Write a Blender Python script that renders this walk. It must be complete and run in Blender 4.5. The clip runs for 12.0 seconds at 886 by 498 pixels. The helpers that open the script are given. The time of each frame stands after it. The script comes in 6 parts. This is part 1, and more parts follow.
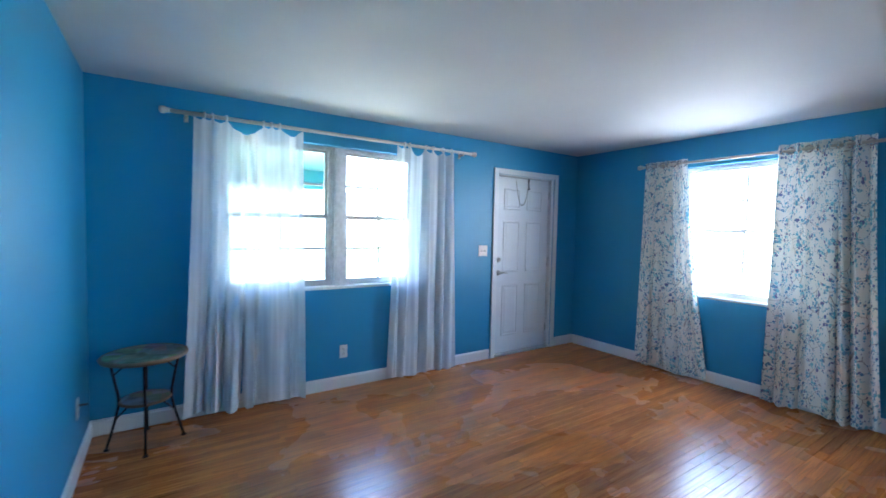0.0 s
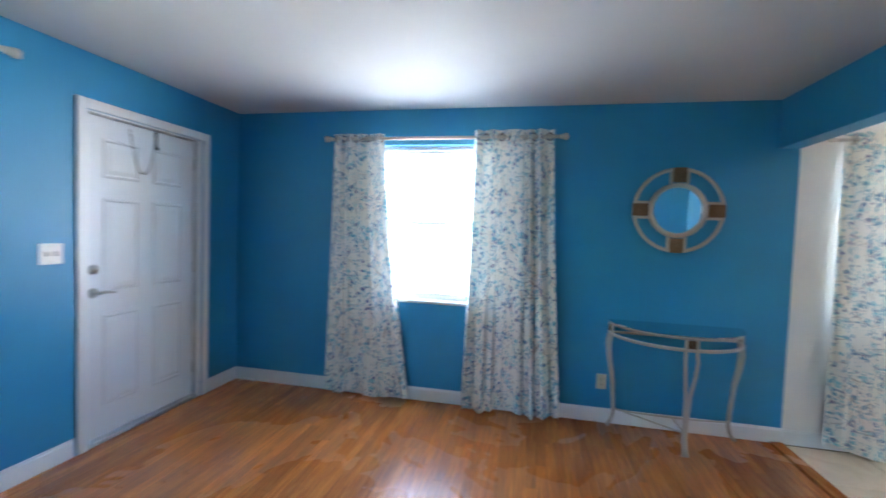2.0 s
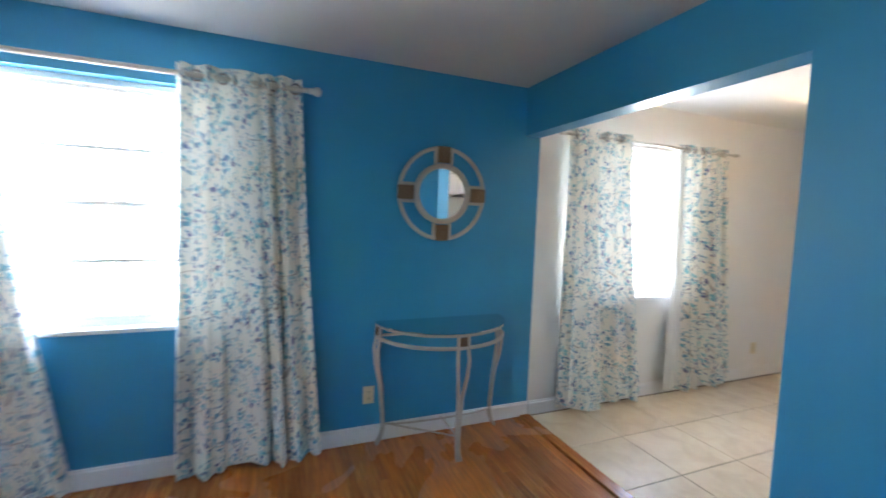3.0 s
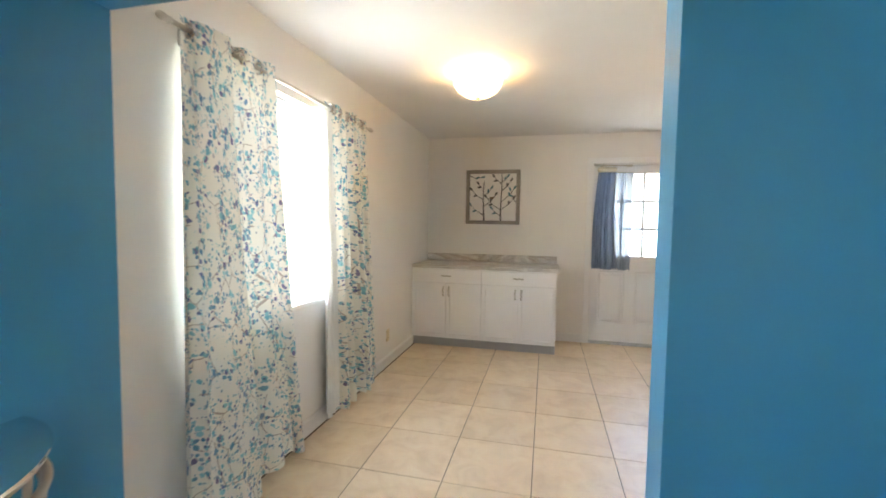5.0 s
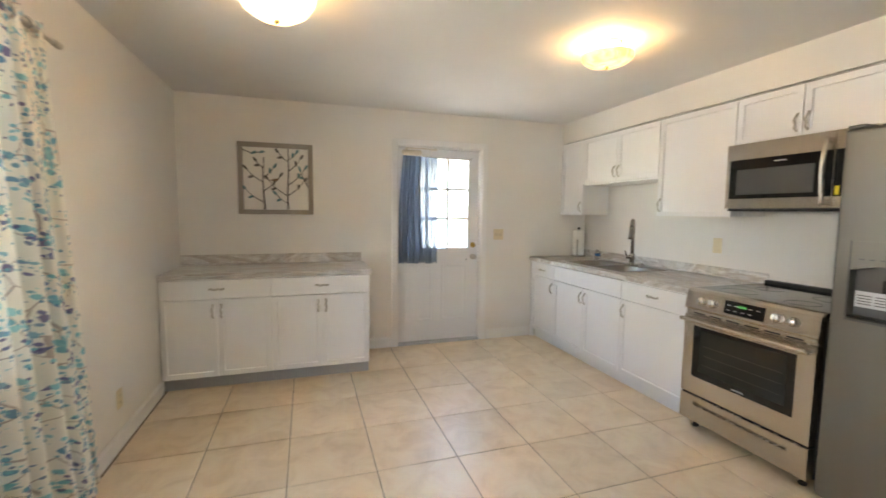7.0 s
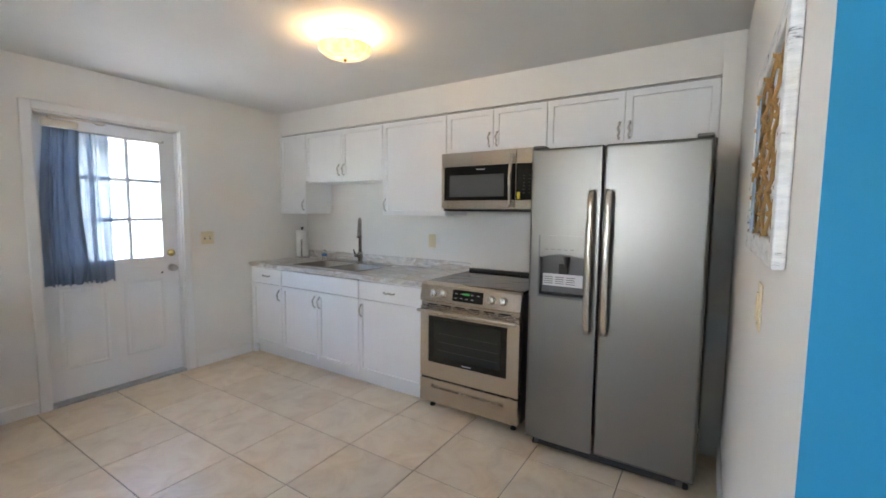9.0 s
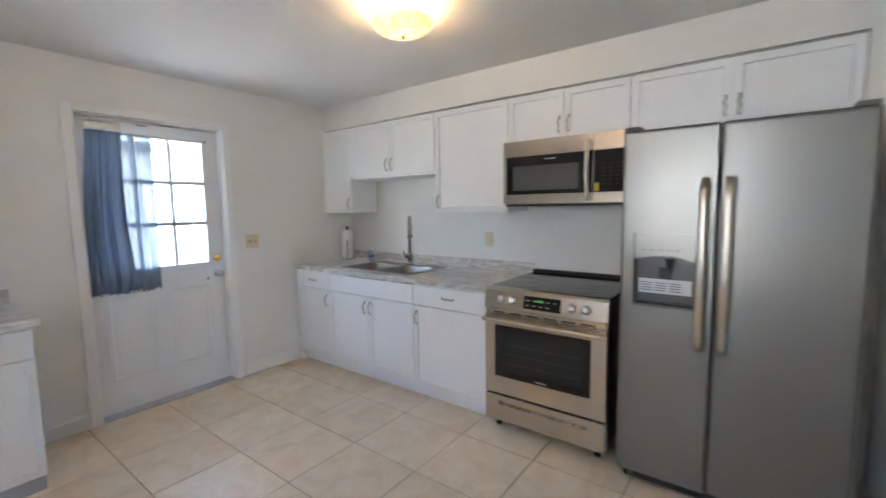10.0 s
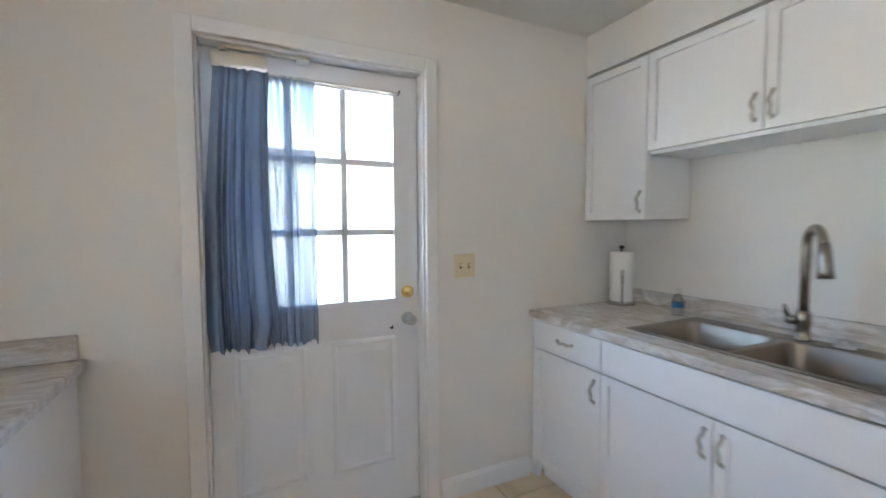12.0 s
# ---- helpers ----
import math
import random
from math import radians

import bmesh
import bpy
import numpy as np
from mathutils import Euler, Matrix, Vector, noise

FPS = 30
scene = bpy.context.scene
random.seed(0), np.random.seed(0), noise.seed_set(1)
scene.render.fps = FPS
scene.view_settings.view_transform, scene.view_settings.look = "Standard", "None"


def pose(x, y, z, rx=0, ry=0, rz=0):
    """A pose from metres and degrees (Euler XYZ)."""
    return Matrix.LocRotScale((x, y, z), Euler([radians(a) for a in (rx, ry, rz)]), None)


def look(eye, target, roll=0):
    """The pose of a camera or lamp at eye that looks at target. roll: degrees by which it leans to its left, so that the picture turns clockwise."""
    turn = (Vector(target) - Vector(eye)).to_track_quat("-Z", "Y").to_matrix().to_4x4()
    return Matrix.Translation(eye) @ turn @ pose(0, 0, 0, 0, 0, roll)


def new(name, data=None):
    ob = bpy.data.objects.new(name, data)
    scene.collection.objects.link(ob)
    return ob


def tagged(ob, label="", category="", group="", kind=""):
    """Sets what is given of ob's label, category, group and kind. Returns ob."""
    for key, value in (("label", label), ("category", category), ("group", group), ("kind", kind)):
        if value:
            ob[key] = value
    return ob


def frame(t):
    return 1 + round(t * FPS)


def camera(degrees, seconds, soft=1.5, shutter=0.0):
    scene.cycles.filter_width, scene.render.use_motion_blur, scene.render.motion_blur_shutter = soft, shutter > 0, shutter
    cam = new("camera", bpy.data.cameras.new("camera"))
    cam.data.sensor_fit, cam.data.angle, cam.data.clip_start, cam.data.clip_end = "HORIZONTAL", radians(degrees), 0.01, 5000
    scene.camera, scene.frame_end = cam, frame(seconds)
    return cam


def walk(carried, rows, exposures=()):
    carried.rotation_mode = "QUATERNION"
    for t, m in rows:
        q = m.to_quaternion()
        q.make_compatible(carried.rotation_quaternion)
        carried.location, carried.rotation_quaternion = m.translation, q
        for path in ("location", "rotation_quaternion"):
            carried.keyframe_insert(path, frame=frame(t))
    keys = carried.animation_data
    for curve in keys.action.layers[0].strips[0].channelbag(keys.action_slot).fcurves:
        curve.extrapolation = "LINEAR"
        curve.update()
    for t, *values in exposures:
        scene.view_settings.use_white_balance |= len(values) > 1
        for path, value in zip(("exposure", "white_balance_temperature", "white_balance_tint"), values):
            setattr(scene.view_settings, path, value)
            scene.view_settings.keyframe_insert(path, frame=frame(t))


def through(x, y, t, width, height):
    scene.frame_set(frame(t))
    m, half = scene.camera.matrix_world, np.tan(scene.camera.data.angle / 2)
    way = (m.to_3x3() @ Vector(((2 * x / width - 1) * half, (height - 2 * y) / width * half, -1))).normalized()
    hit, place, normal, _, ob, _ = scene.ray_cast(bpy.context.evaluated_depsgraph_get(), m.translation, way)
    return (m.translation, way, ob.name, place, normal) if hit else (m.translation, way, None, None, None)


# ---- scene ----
cam = camera(93.0, 12.0, soft=1.6, shutter=0.35)
PATH = [
    (0, (0.452, -0.187, 1.425), (1.557, 1.477, 1.33), 1.2),
    (0.5, (0.639, 0.174, 1.456), (1.89, 1.732, 1.359), 1.7),
    (1, (0.921, 0.439, 1.445), (2.354, 1.831, 1.349), 1.8),
    (1.5, (1.232, 0.628, 1.431), (2.943, 1.66, 1.339), 1.9),
    (2, (1.51, 0.776, 1.4), (3.466, 1.186, 1.315), 2.0),
    (2.5, (1.849, 0.759, 1.4), (3.843, 0.638, 1.299), 2.0),
    (3, (2.244, 0.788, 1.453), (4.092, 0.036, 1.304), 2.0),
    (3.5, (2.539, 0.691, 1.368), (4.078, -0.582, 1.269), 1.3),
    (3.7, (2.669, 0.635, 1.376), (4.064, -0.795, 1.27), 1.3),
    (5.3, (3.527, 0.014, 1.342), (3.852, -1.956, 1.221), 0.8),
    (5.5, (3.614, -0.088, 1.352), (3.863, -2.068, 1.22), 0.8),
    (6, (3.755, -0.358, 1.364), (3.818, -2.35, 1.203), 0.6),
    (6.5, (3.797, -0.553, 1.391), (3.489, -2.521, 1.22), 0.7),
    (7, (3.766, -0.722, 1.391), (3.15, -2.616, 1.22), 0.6),
    (7.5, (3.731, -0.836, 1.383), (2.786, -2.59, 1.219), 0.5),
    (7.7, (3.706, -0.867, 1.384), (2.667, -2.568, 1.225), 0.9),
    (9.3, (3.826, -1.172, 1.424), (2.104, -2.171, 1.238), 0.1),
    (9.5, (3.806, -1.231, 1.433), (2.084, -2.23, 1.239), -0.2),
    (10, (3.668, -1.449, 1.428), (2.075, -2.642, 1.229), -0.9),
    (10.5, (3.423, -1.735, 1.436), (2.141, -3.258, 1.236), -0.3),
    (11, (3.244, -2.157, 1.408), (2.093, -3.783, 1.223), 0.2),
    (11.5, (2.91, -2.606, 1.421), (1.902, -4.324, 1.232), 0.3),
    (12, (2.747, -3.12, 1.354), (1.881, -4.919, 1.248), -0.3),
]
EXPOSURES = [(0, 5.22, 5600, 10), (1.5, 5.3, 5850, 10), (2.5, 5.4, 6200, 10), (3.5, 5.38, 6700, 10), (5.3, 5.42, 7500, 10), (6.5, 5.36, 7700, 10), (7.5, 5.28, 7300, 10), (9.5, 5.02, 6200, 10), (12, 5.02, 6300, 10)]
walk(cam, [(t, look(eye, target, roll)) for t, eye, target, roll in PATH], EXPOSURES)

# ---- world and light ----
world = bpy.data.worlds.new("sky")
scene.world = world
world.use_nodes = True
sky = world.node_tree.nodes.new("ShaderNodeTexSky")
sky.sky_type = "NISHITA"
sky.sun_disc = False
sky.sun_elevation, sky.sun_rotation = radians(56), radians(280)
backg = world.node_tree.nodes["Background"]
backg.inputs["Strength"].default_value = 0.15
world.node_tree.links.new(sky.outputs["Color"], backg.inputs["Color"])
sun_data = bpy.data.lights.new("sun", "SUN")
sun_data.energy, sun_data.angle, sun_data.color = 2.5, radians(0.5), (1.0, 0.95, 0.88)
sun = new("sun", sun_data)
sun.matrix_world = look((-12, 2, 18), (0, 0, 0))


def sky_window(eye, target, wide, high, power):
    """Sky light that enters through a window's opening, from just outside the panes."""
    li = bpy.data.lights.new("window_daylight", "AREA")
    li.shape, li.size, li.size_y = "RECTANGLE", wide, high
    li.energy, li.color = power, (1.0, 0.985, 0.96)
    new("window_daylight", li).matrix_world = look(eye, target)


sky_window((4.825 + 0.19, 1.51, 1.45), (0, 1.51, 1.03), 1.09, 1.24, 0.8)
sky_window((4.825 + 0.19, -2.0, 1.45), (0, -2.0, 1.03), 1.2, 1.18, 0.95)

# ---- plan, metres ----
NORTH, EAST, SOUTH, WEST_L, WEST_K = 3.356, 4.825, -4.936, 0.03, 0.64
PART_F, PART_B, JAMB, CEIL, CEIL_K, BEAM = -0.857, -0.985, 3.12, 2.375, 2.405, 2.045
OUT = 0.2  # thickness of the outer walls
WIN_N = (0.82, 2.50, 0.885, 2.115)
DOOR_N = (3.51, 4.405, 2.045)
WIN_E = (0.95, 2.07, 0.805, 2.09)
WIN_K = (-2.62, -1.38, 0.83, 2.06)
DOOR_S = (1.965, 2.885, 2.068)


# ---- small mesh helpers ----
def put_mesh(name, bm, mat, smooth=False):
    me = bpy.data.meshes.new(name)
    bm.normal_update()
    bm.to_mesh(me)
    bm.free()
    for m in mat if isinstance(mat, (list, tuple)) else [mat]:
        me.materials.append(m)
    if smooth:
        me.polygons.foreach_set("use_smooth", [True] * len(me.polygons))
    return me


def part(name, bm, mat, parent, label="", smooth=False):
    ob = new(name, put_mesh(name, bm, mat, smooth))
    ob.parent = parent
    if label:
        ob["label"] = label
    return ob


def solid(name, bm, mat, label, category, group="", kind="", smooth=False, at=None):
    ob = tagged(new(name, put_mesh(name, bm, mat, smooth)), label, category, group, kind)
    if at is not None:
        ob.matrix_world = at
    return ob


def thing(name, at, label, category, group="", kind=""):
    ob = tagged(new(name), label, category, group, kind)
    ob.empty_display_size = 0.1
    ob.matrix_world = at
    return ob


def box(bm, x0, x1, y0, y1, z0, z1, bev=0.0, seg=2):
    m = Matrix.Translation(((x0 + x1) / 2, (y0 + y1) / 2, (z0 + z1) / 2)) @ Matrix.Diagonal((abs(x1 - x0), abs(y1 - y0), abs(z1 - z0), 1))
    r = bmesh.ops.create_cube(bm, size=1, matrix=m)
    if bev:
        es = list({e for v in r["verts"] for e in v.link_edges})
        bmesh.ops.bevel(bm, geom=es, offset=bev, segments=seg, affect="EDGES", profile=0.5)
    return bm


def framed(bm, x0, x1, z0, z1, a0, a1, b0, b1, y0, y1):
    """A plate in the x-z plane with one rectangular hole, as one closed skin; a hole that starts at z0 is open below."""
    if b0 <= z0:
        ring_ = [(x0, z0), (x0, z1), (x1, z1), (x1, z0), (a1, z0), (a1, b1), (a0, b1), (a0, z0)]
        f = [bm.verts.new((x, y0, z)) for x, z in ring_]
        k = [bm.verts.new((x, y1, z)) for x, z in ring_]
        for q in ((0, 1, 6, 7), (1, 2, 5, 6), (2, 3, 4, 5)):
            bm.faces.new([f[i] for i in q])
            bm.faces.new([k[i] for i in reversed(q)])
        bridge(bm, k, f)
        return bm
    def loop(p, y):
        return [bm.verts.new((x, y, z)) for x, z in p]
    o, h = [(x0, z0), (x1, z0), (x1, z1), (x0, z1)], [(a0, b0), (a1, b0), (a1, b1), (a0, b1)]
    of, hf, ok, hk = loop(o, y0), loop(h, y0), loop(o, y1), loop(h, y1)
    bridge(bm, of, hf)
    bridge(bm, hk, ok)
    bridge(bm, hf, hk)
    bridge(bm, ok, of)
    return bm


def boxed(*a, **k):
    return box(bmesh.new(), *a, **k)


def ring(bm, c, u, v, r, seg, r2=None):
    r2 = r if r2 is None else r2
    return [bm.verts.new(c + u * (r * math.cos(2 * math.pi * i / seg)) + v * (r2 * math.sin(2 * math.pi * i / seg))) for i in range(seg)]


def bridge(bm, a, b):
    n = len(a)
    for i in range(n):
        bm.faces.new((a[i], a[(i + 1) % n], b[(i + 1) % n], b[i]))


def tube(bm, pts, r, seg=8, closed=False):
    """A round bar along points; r is one radius or one for each point."""
    pts = [Vector(p) for p in pts]
    n = len(pts)
    rs = r if isinstance(r, (list, tuple)) else [r] * n
    rings, up = [], None
    for i, p in enumerate(pts):
        if closed:
            d = pts[(i + 1) % n] - pts[i - 1]
        else:
            d = pts[min(i + 1, n - 1)] - pts[max(i - 1, 0)]
        d.normalize()
        if up is None:
            up = Vector((0, 0, 1)) if abs(d.z) < 0.9 else Vector((1, 0, 0))
        u = d.cross(up)
        if u.length < 1e-4:
            u = d.cross(Vector((0.3, 0.9, 0.2)))
        u.normalize()
        v = u.cross(d).normalized()
        up = v
        rings.append(ring(bm, p, u, v, rs[i], seg))
    for a, b in zip(rings, rings[1:]):
        bridge(bm, a, b)
    if closed:
        bridge(bm, rings[-1], rings[0])
    else:
        bm.faces.new(rings[0][::-1])
        bm.faces.new(rings[-1])
    return bm


def lathe(bm, profile, seg=24, c=(0, 0, 0), axis="z", close=True):
    """A turned body from (radius, height) pairs."""
    c = Vector(c)
    ax = {"z": (Vector((1, 0, 0)), Vector((0, 1, 0)), Vector((0, 0, 1))), "y": (Vector((0, 0, 1)), Vector((1, 0, 0)), Vector((0, 1, 0))),
          "x": (Vector((0, 1, 0)), Vector((0, 0, 1)), Vector((1, 0, 0)))}[axis]
    rings = [ring(bm, c + ax[2] * h, ax[0], ax[1], max(r, 1e-4), seg) for r, h in profile]
    for a, b in zip(rings, rings[1:]):
        bridge(bm, a, b)
    if close:
        bm.faces.new(rings[0][::-1])
        bm.faces.new(rings[-1])
    return bm


def arc(c, r, a0, a1, n, plane="xy", r2=None):
    r2 = r if r2 is None else r2
    out = []
    for i in range(n + 1):
        a = radians(a0 + (a1 - a0) * i / n)
        p, q = r * math.cos(a), r2 * math.sin(a)
        d = {"xy": (p, q, 0), "xz": (p, 0, q), "yz": (0, p, q)}[plane]
        out.append(Vector(c) + Vector(d))
    return out


# ---- materials ----
class Nodes:
    def __init__(self, name):
        self.mat = bpy.data.materials.new(name)
        self.mat.use_nodes = True
        self.tree = self.mat.node_tree
        self.bsdf = self.tree.nodes["Principled BSDF"]
        self.out = self.tree.nodes["Material Output"]
        self.coord = None

    def add(self, kind, **values):
        n = self.tree.nodes.new("ShaderNode" + kind)
        for k, v in values.items():
            n.inputs[k.replace("_", " ")].default_value = v
        return n

    def link(self, a, b):
        self.tree.links.new(a, b)

    def place(self, which="Object", scale=(1, 1, 1), rot=(0, 0, 0)):
        if self.coord is None:
            self.coord = self.add("TexCoord")
        m = self.add("Mapping")
        m.inputs["Scale"].default_value = scale
        m.inputs["Rotation"].default_value = rot
        self.link(self.coord.outputs[which], m.inputs["Vector"])
        return m.outputs["Vector"]

    def noise(self, vec, scale, detail=4.0, rough=0.55, distort=0.0):
        n = self.add("TexNoise", Scale=scale, Detail=detail, Roughness=rough, Distortion=distort)
        self.link(vec, n.inputs["Vector"])
        return n.outputs["Fac"]

    def ramp(self, fac, stops):
        n = self.add("ValToRGB")
        el = n.color_ramp.elements
        while len(el) < len(stops):
            el.new(0.5)
        for e, (p, c) in zip(el, stops):
            e.position, e.color = p, (*c, 1) if len(c) == 3 else c
        self.link(fac, n.inputs["Fac"])
        return n.outputs["Color"]

    def math(self, op, a, b=None):
        n = self.add("Math")
        n.operation = op
        for i, x in enumerate((a, b)):
            if x is None:
                continue
            if isinstance(x, (int, float)):
                n.inputs[i].default_value = x
            else:
                self.link(x, n.inputs[i])
        return n.outputs[0]

    def mix(self, fac, a, b, blend="MIX"):
        n = self.tree.nodes.new("ShaderNodeMix")
        n.data_type, n.blend_type = "RGBA", blend
        for i, x in ((0, fac), (6, a), (7, b)):
            if isinstance(x, (int, float)):
                n.inputs[i].default_value = x
            elif isinstance(x, tuple):
                n.inputs[i].default_value = (*x, 1)
            else:
                self.link(x, n.inputs[i])
        return n.outputs[2]

    def bump(self, height, strength=0.2, dist=0.002):
        n = self.add("Bump", Strength=strength, Distance=dist)
        self.link(height, n.inputs["Height"])
        self.link(n.outputs["Normal"], self.bsdf.inputs["Normal"])

    def set(self, **values):
        for k, v in values.items():
            self.bsdf.inputs[k.replace("_", " ")].default_value = (*v, 1) if isinstance(v, tuple) else v
        return self


def paint(name, colour, rough, vary=0.06, grain=90, bump=0.25, world_size=1.0):
    n = Nodes(name)
    v = n.place()
    big, fine = n.noise(v, 1.3, 3), n.noise(v, grain, 3)
    dark = tuple(c * (1 - vary) for c in colour)
    light = tuple(min(1, c * (1 + vary * 0.6)) for c in colour)
    n.link(n.ramp(big, [(0.3, dark), (0.7, light)]), n.bsdf.inputs["Base Color"])
    r = n.add("MapRange")
    r.inputs["To Min"].default_value, r.inputs["To Max"].default_value = rough - 0.06, rough + 0.08
    n.link(big, r.inputs["Value"])
    n.link(r.outputs["Result"], n.bsdf.inputs["Roughness"])
    n.bump(fine, bump, 0.0015)
    return n.mat


def metal(name, colour, rough, brushed=None):
    n = Nodes(name).set(Metallic=1.0, Base_Color=colour, Roughness=rough)
    if brushed:
        v = n.place(scale=brushed)
        f = n.noise(v, 60, 3)
        r = n.add("MapRange")
        r.inputs["To Min"].default_value, r.inputs["To Max"].default_value = rough - 0.05, rough + 0.1
        n.link(f, r.inputs["Value"])
        n.link(r.outputs["Result"], n.bsdf.inputs["Roughness"])
        n.bump(f, 0.05, 0.0006)
    else:
        v = n.place()
        f = n.noise(v, 25, 3)
        n.link(n.ramp(f, [(0.3, tuple(c * 0.8 for c in colour)), (0.7, colour)]), n.bsdf.inputs["Base Color"])
    return n.mat


BLUE = paint("blue_wall_paint", (0.035, 0.287, 0.52), 0.40, 0.07, 140, 0.3)
WHITE = paint("warm_white_wall_paint", (0.80, 0.775, 0.74), 0.5, 0.04, 140, 0.3)
# one ceiling white in two tones: each room's light level is in the colour
CEILING_DIM = paint("ceiling_paint_dimmed", (0.60, 0.595, 0.595), 0.75, 0.04, 60, 0.5)
CEILING_LIT = paint("ceiling_paint_brightened", (0.77, 0.755, 0.725), 0.75, 0.04, 60, 0.5)
TRIM = paint("white_gloss_trim_paint", (0.82, 0.81, 0.80), 0.3, 0.04, 30, 0.12)
DOORPAINT = paint("white_door_paint", (0.78, 0.78, 0.79), 0.35, 0.04, 40, 0.12)
CABINET = paint("white_cabinet_lacquer", (0.84, 0.84, 0.85), 0.33, 0.02, 50, 0.05)
# plinth grey, which also colours in the shade line above the wall cabinets
GREY_TOE_SHADE = paint("grey_plinth_and_shade", (0.45, 0.45, 0.46), 0.5)
ROOFING = paint("roof_felt", (0.22, 0.21, 0.2), 0.9, 0.2, 50, 0.6)
ALU = metal("painted_aluminium_frame", (0.62, 0.63, 0.64), 0.45)
NICKEL = metal("satin_nickel", (0.62, 0.59, 0.55), 0.28)
CHROME = metal("bright_chrome", (0.75, 0.74, 0.73), 0.12)
FAUCET = metal("brushed_dark_nickel", (0.42, 0.38, 0.34), 0.26)
BRASS = metal("polished_brass", (0.78, 0.55, 0.18), 0.2)
STEEL_H = metal("brushed_stainless_steel", (0.60, 0.55, 0.485), 0.24, (1, 1, 60))
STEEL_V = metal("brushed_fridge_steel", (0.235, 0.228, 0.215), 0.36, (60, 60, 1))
SINKSTEEL = metal("sink_steel", (0.32, 0.285, 0.25), 0.40, (30, 30, 30))
IRON = metal("dark_wrought_iron", (0.03, 0.03, 0.035), 0.5)
BLACKGLASS = Nodes("black_glass").set(Base_Color=(0.008, 0.008, 0.009), Roughness=0.06).mat
BLACK = paint("black_plastic", (0.012, 0.012, 0.013), 0.4, 0.2, 80, 0.1)
GREYPLASTIC = paint("grey_plastic", (0.12, 0.12, 0.125), 0.4, 0.1, 80, 0.1)
ALMOND = paint("almond_plastic", (0.72, 0.62, 0.42), 0.35, 0.04, 60, 0.05)
IVORYPLASTIC = paint("white_plastic", (0.8, 0.78, 0.74), 0.35, 0.03, 60, 0.05)
ROD = paint("cream_rod_paint", (0.66, 0.60, 0.52), 0.4, 0.08, 30, 0.1)
ANTIQUE = paint("antique_cream_metal", (0.55, 0.49, 0.42), 0.45, 0.18, 35, 0.3)
CARVED = paint("carved_bronze_resin", (0.2, 0.115, 0.05), 0.45, 0.5, 120, 0.9)
LABEL = paint("paper_label", (0.62, 0.63, 0.66), 0.6, 0.03)
YELLOW = paint("yellow_sticker", (0.8, 0.65, 0.04), 0.5, 0.05)
PAPER = paint("paper_towel", (0.83, 0.82, 0.80), 0.9, 0.16, 25, 0.9)
FLASHGREEN = Nodes("green_display").set(Base_Color=(0.02, 0.1, 0.02), Emission_Color=(0.15, 0.9, 0.2), Emission_Strength=0.006).mat
GASKET = paint("dark_gap", (0.02, 0.02, 0.02), 0.7)


def glass_mat(name, tint=(1, 1, 1), rough=0.0):
    """Clear pane: a thin sheet that lets light straight through and mirrors a little by its angle."""
    n = Nodes(name)
    t = n.add("BsdfTransparent")
    t.inputs["Color"].default_value = (*tint, 1)
    g = n.add("BsdfGlossy", Roughness=rough)
    f = n.add("Fresnel", IOR=1.45)
    m = n.add("MixShader")
    n.link(f.outputs["Fac"], m.inputs["Fac"])
    n.link(t.outputs["BSDF"], m.inputs[1])
    n.link(g.outputs["BSDF"], m.inputs[2])
    n.link(m.outputs["Shader"], n.out.inputs["Surface"])
    return n.mat


PANE = glass_mat("window_glass", (0.96, 0.98, 0.97))
TABLEGLASS = glass_mat("table_glass", (0.80, 0.9, 0.88))
MIRROR = Nodes("mirror_silver").set(Metallic=1.0, Base_Color=(0.9, 0.91, 0.92), Roughness=0.02).mat


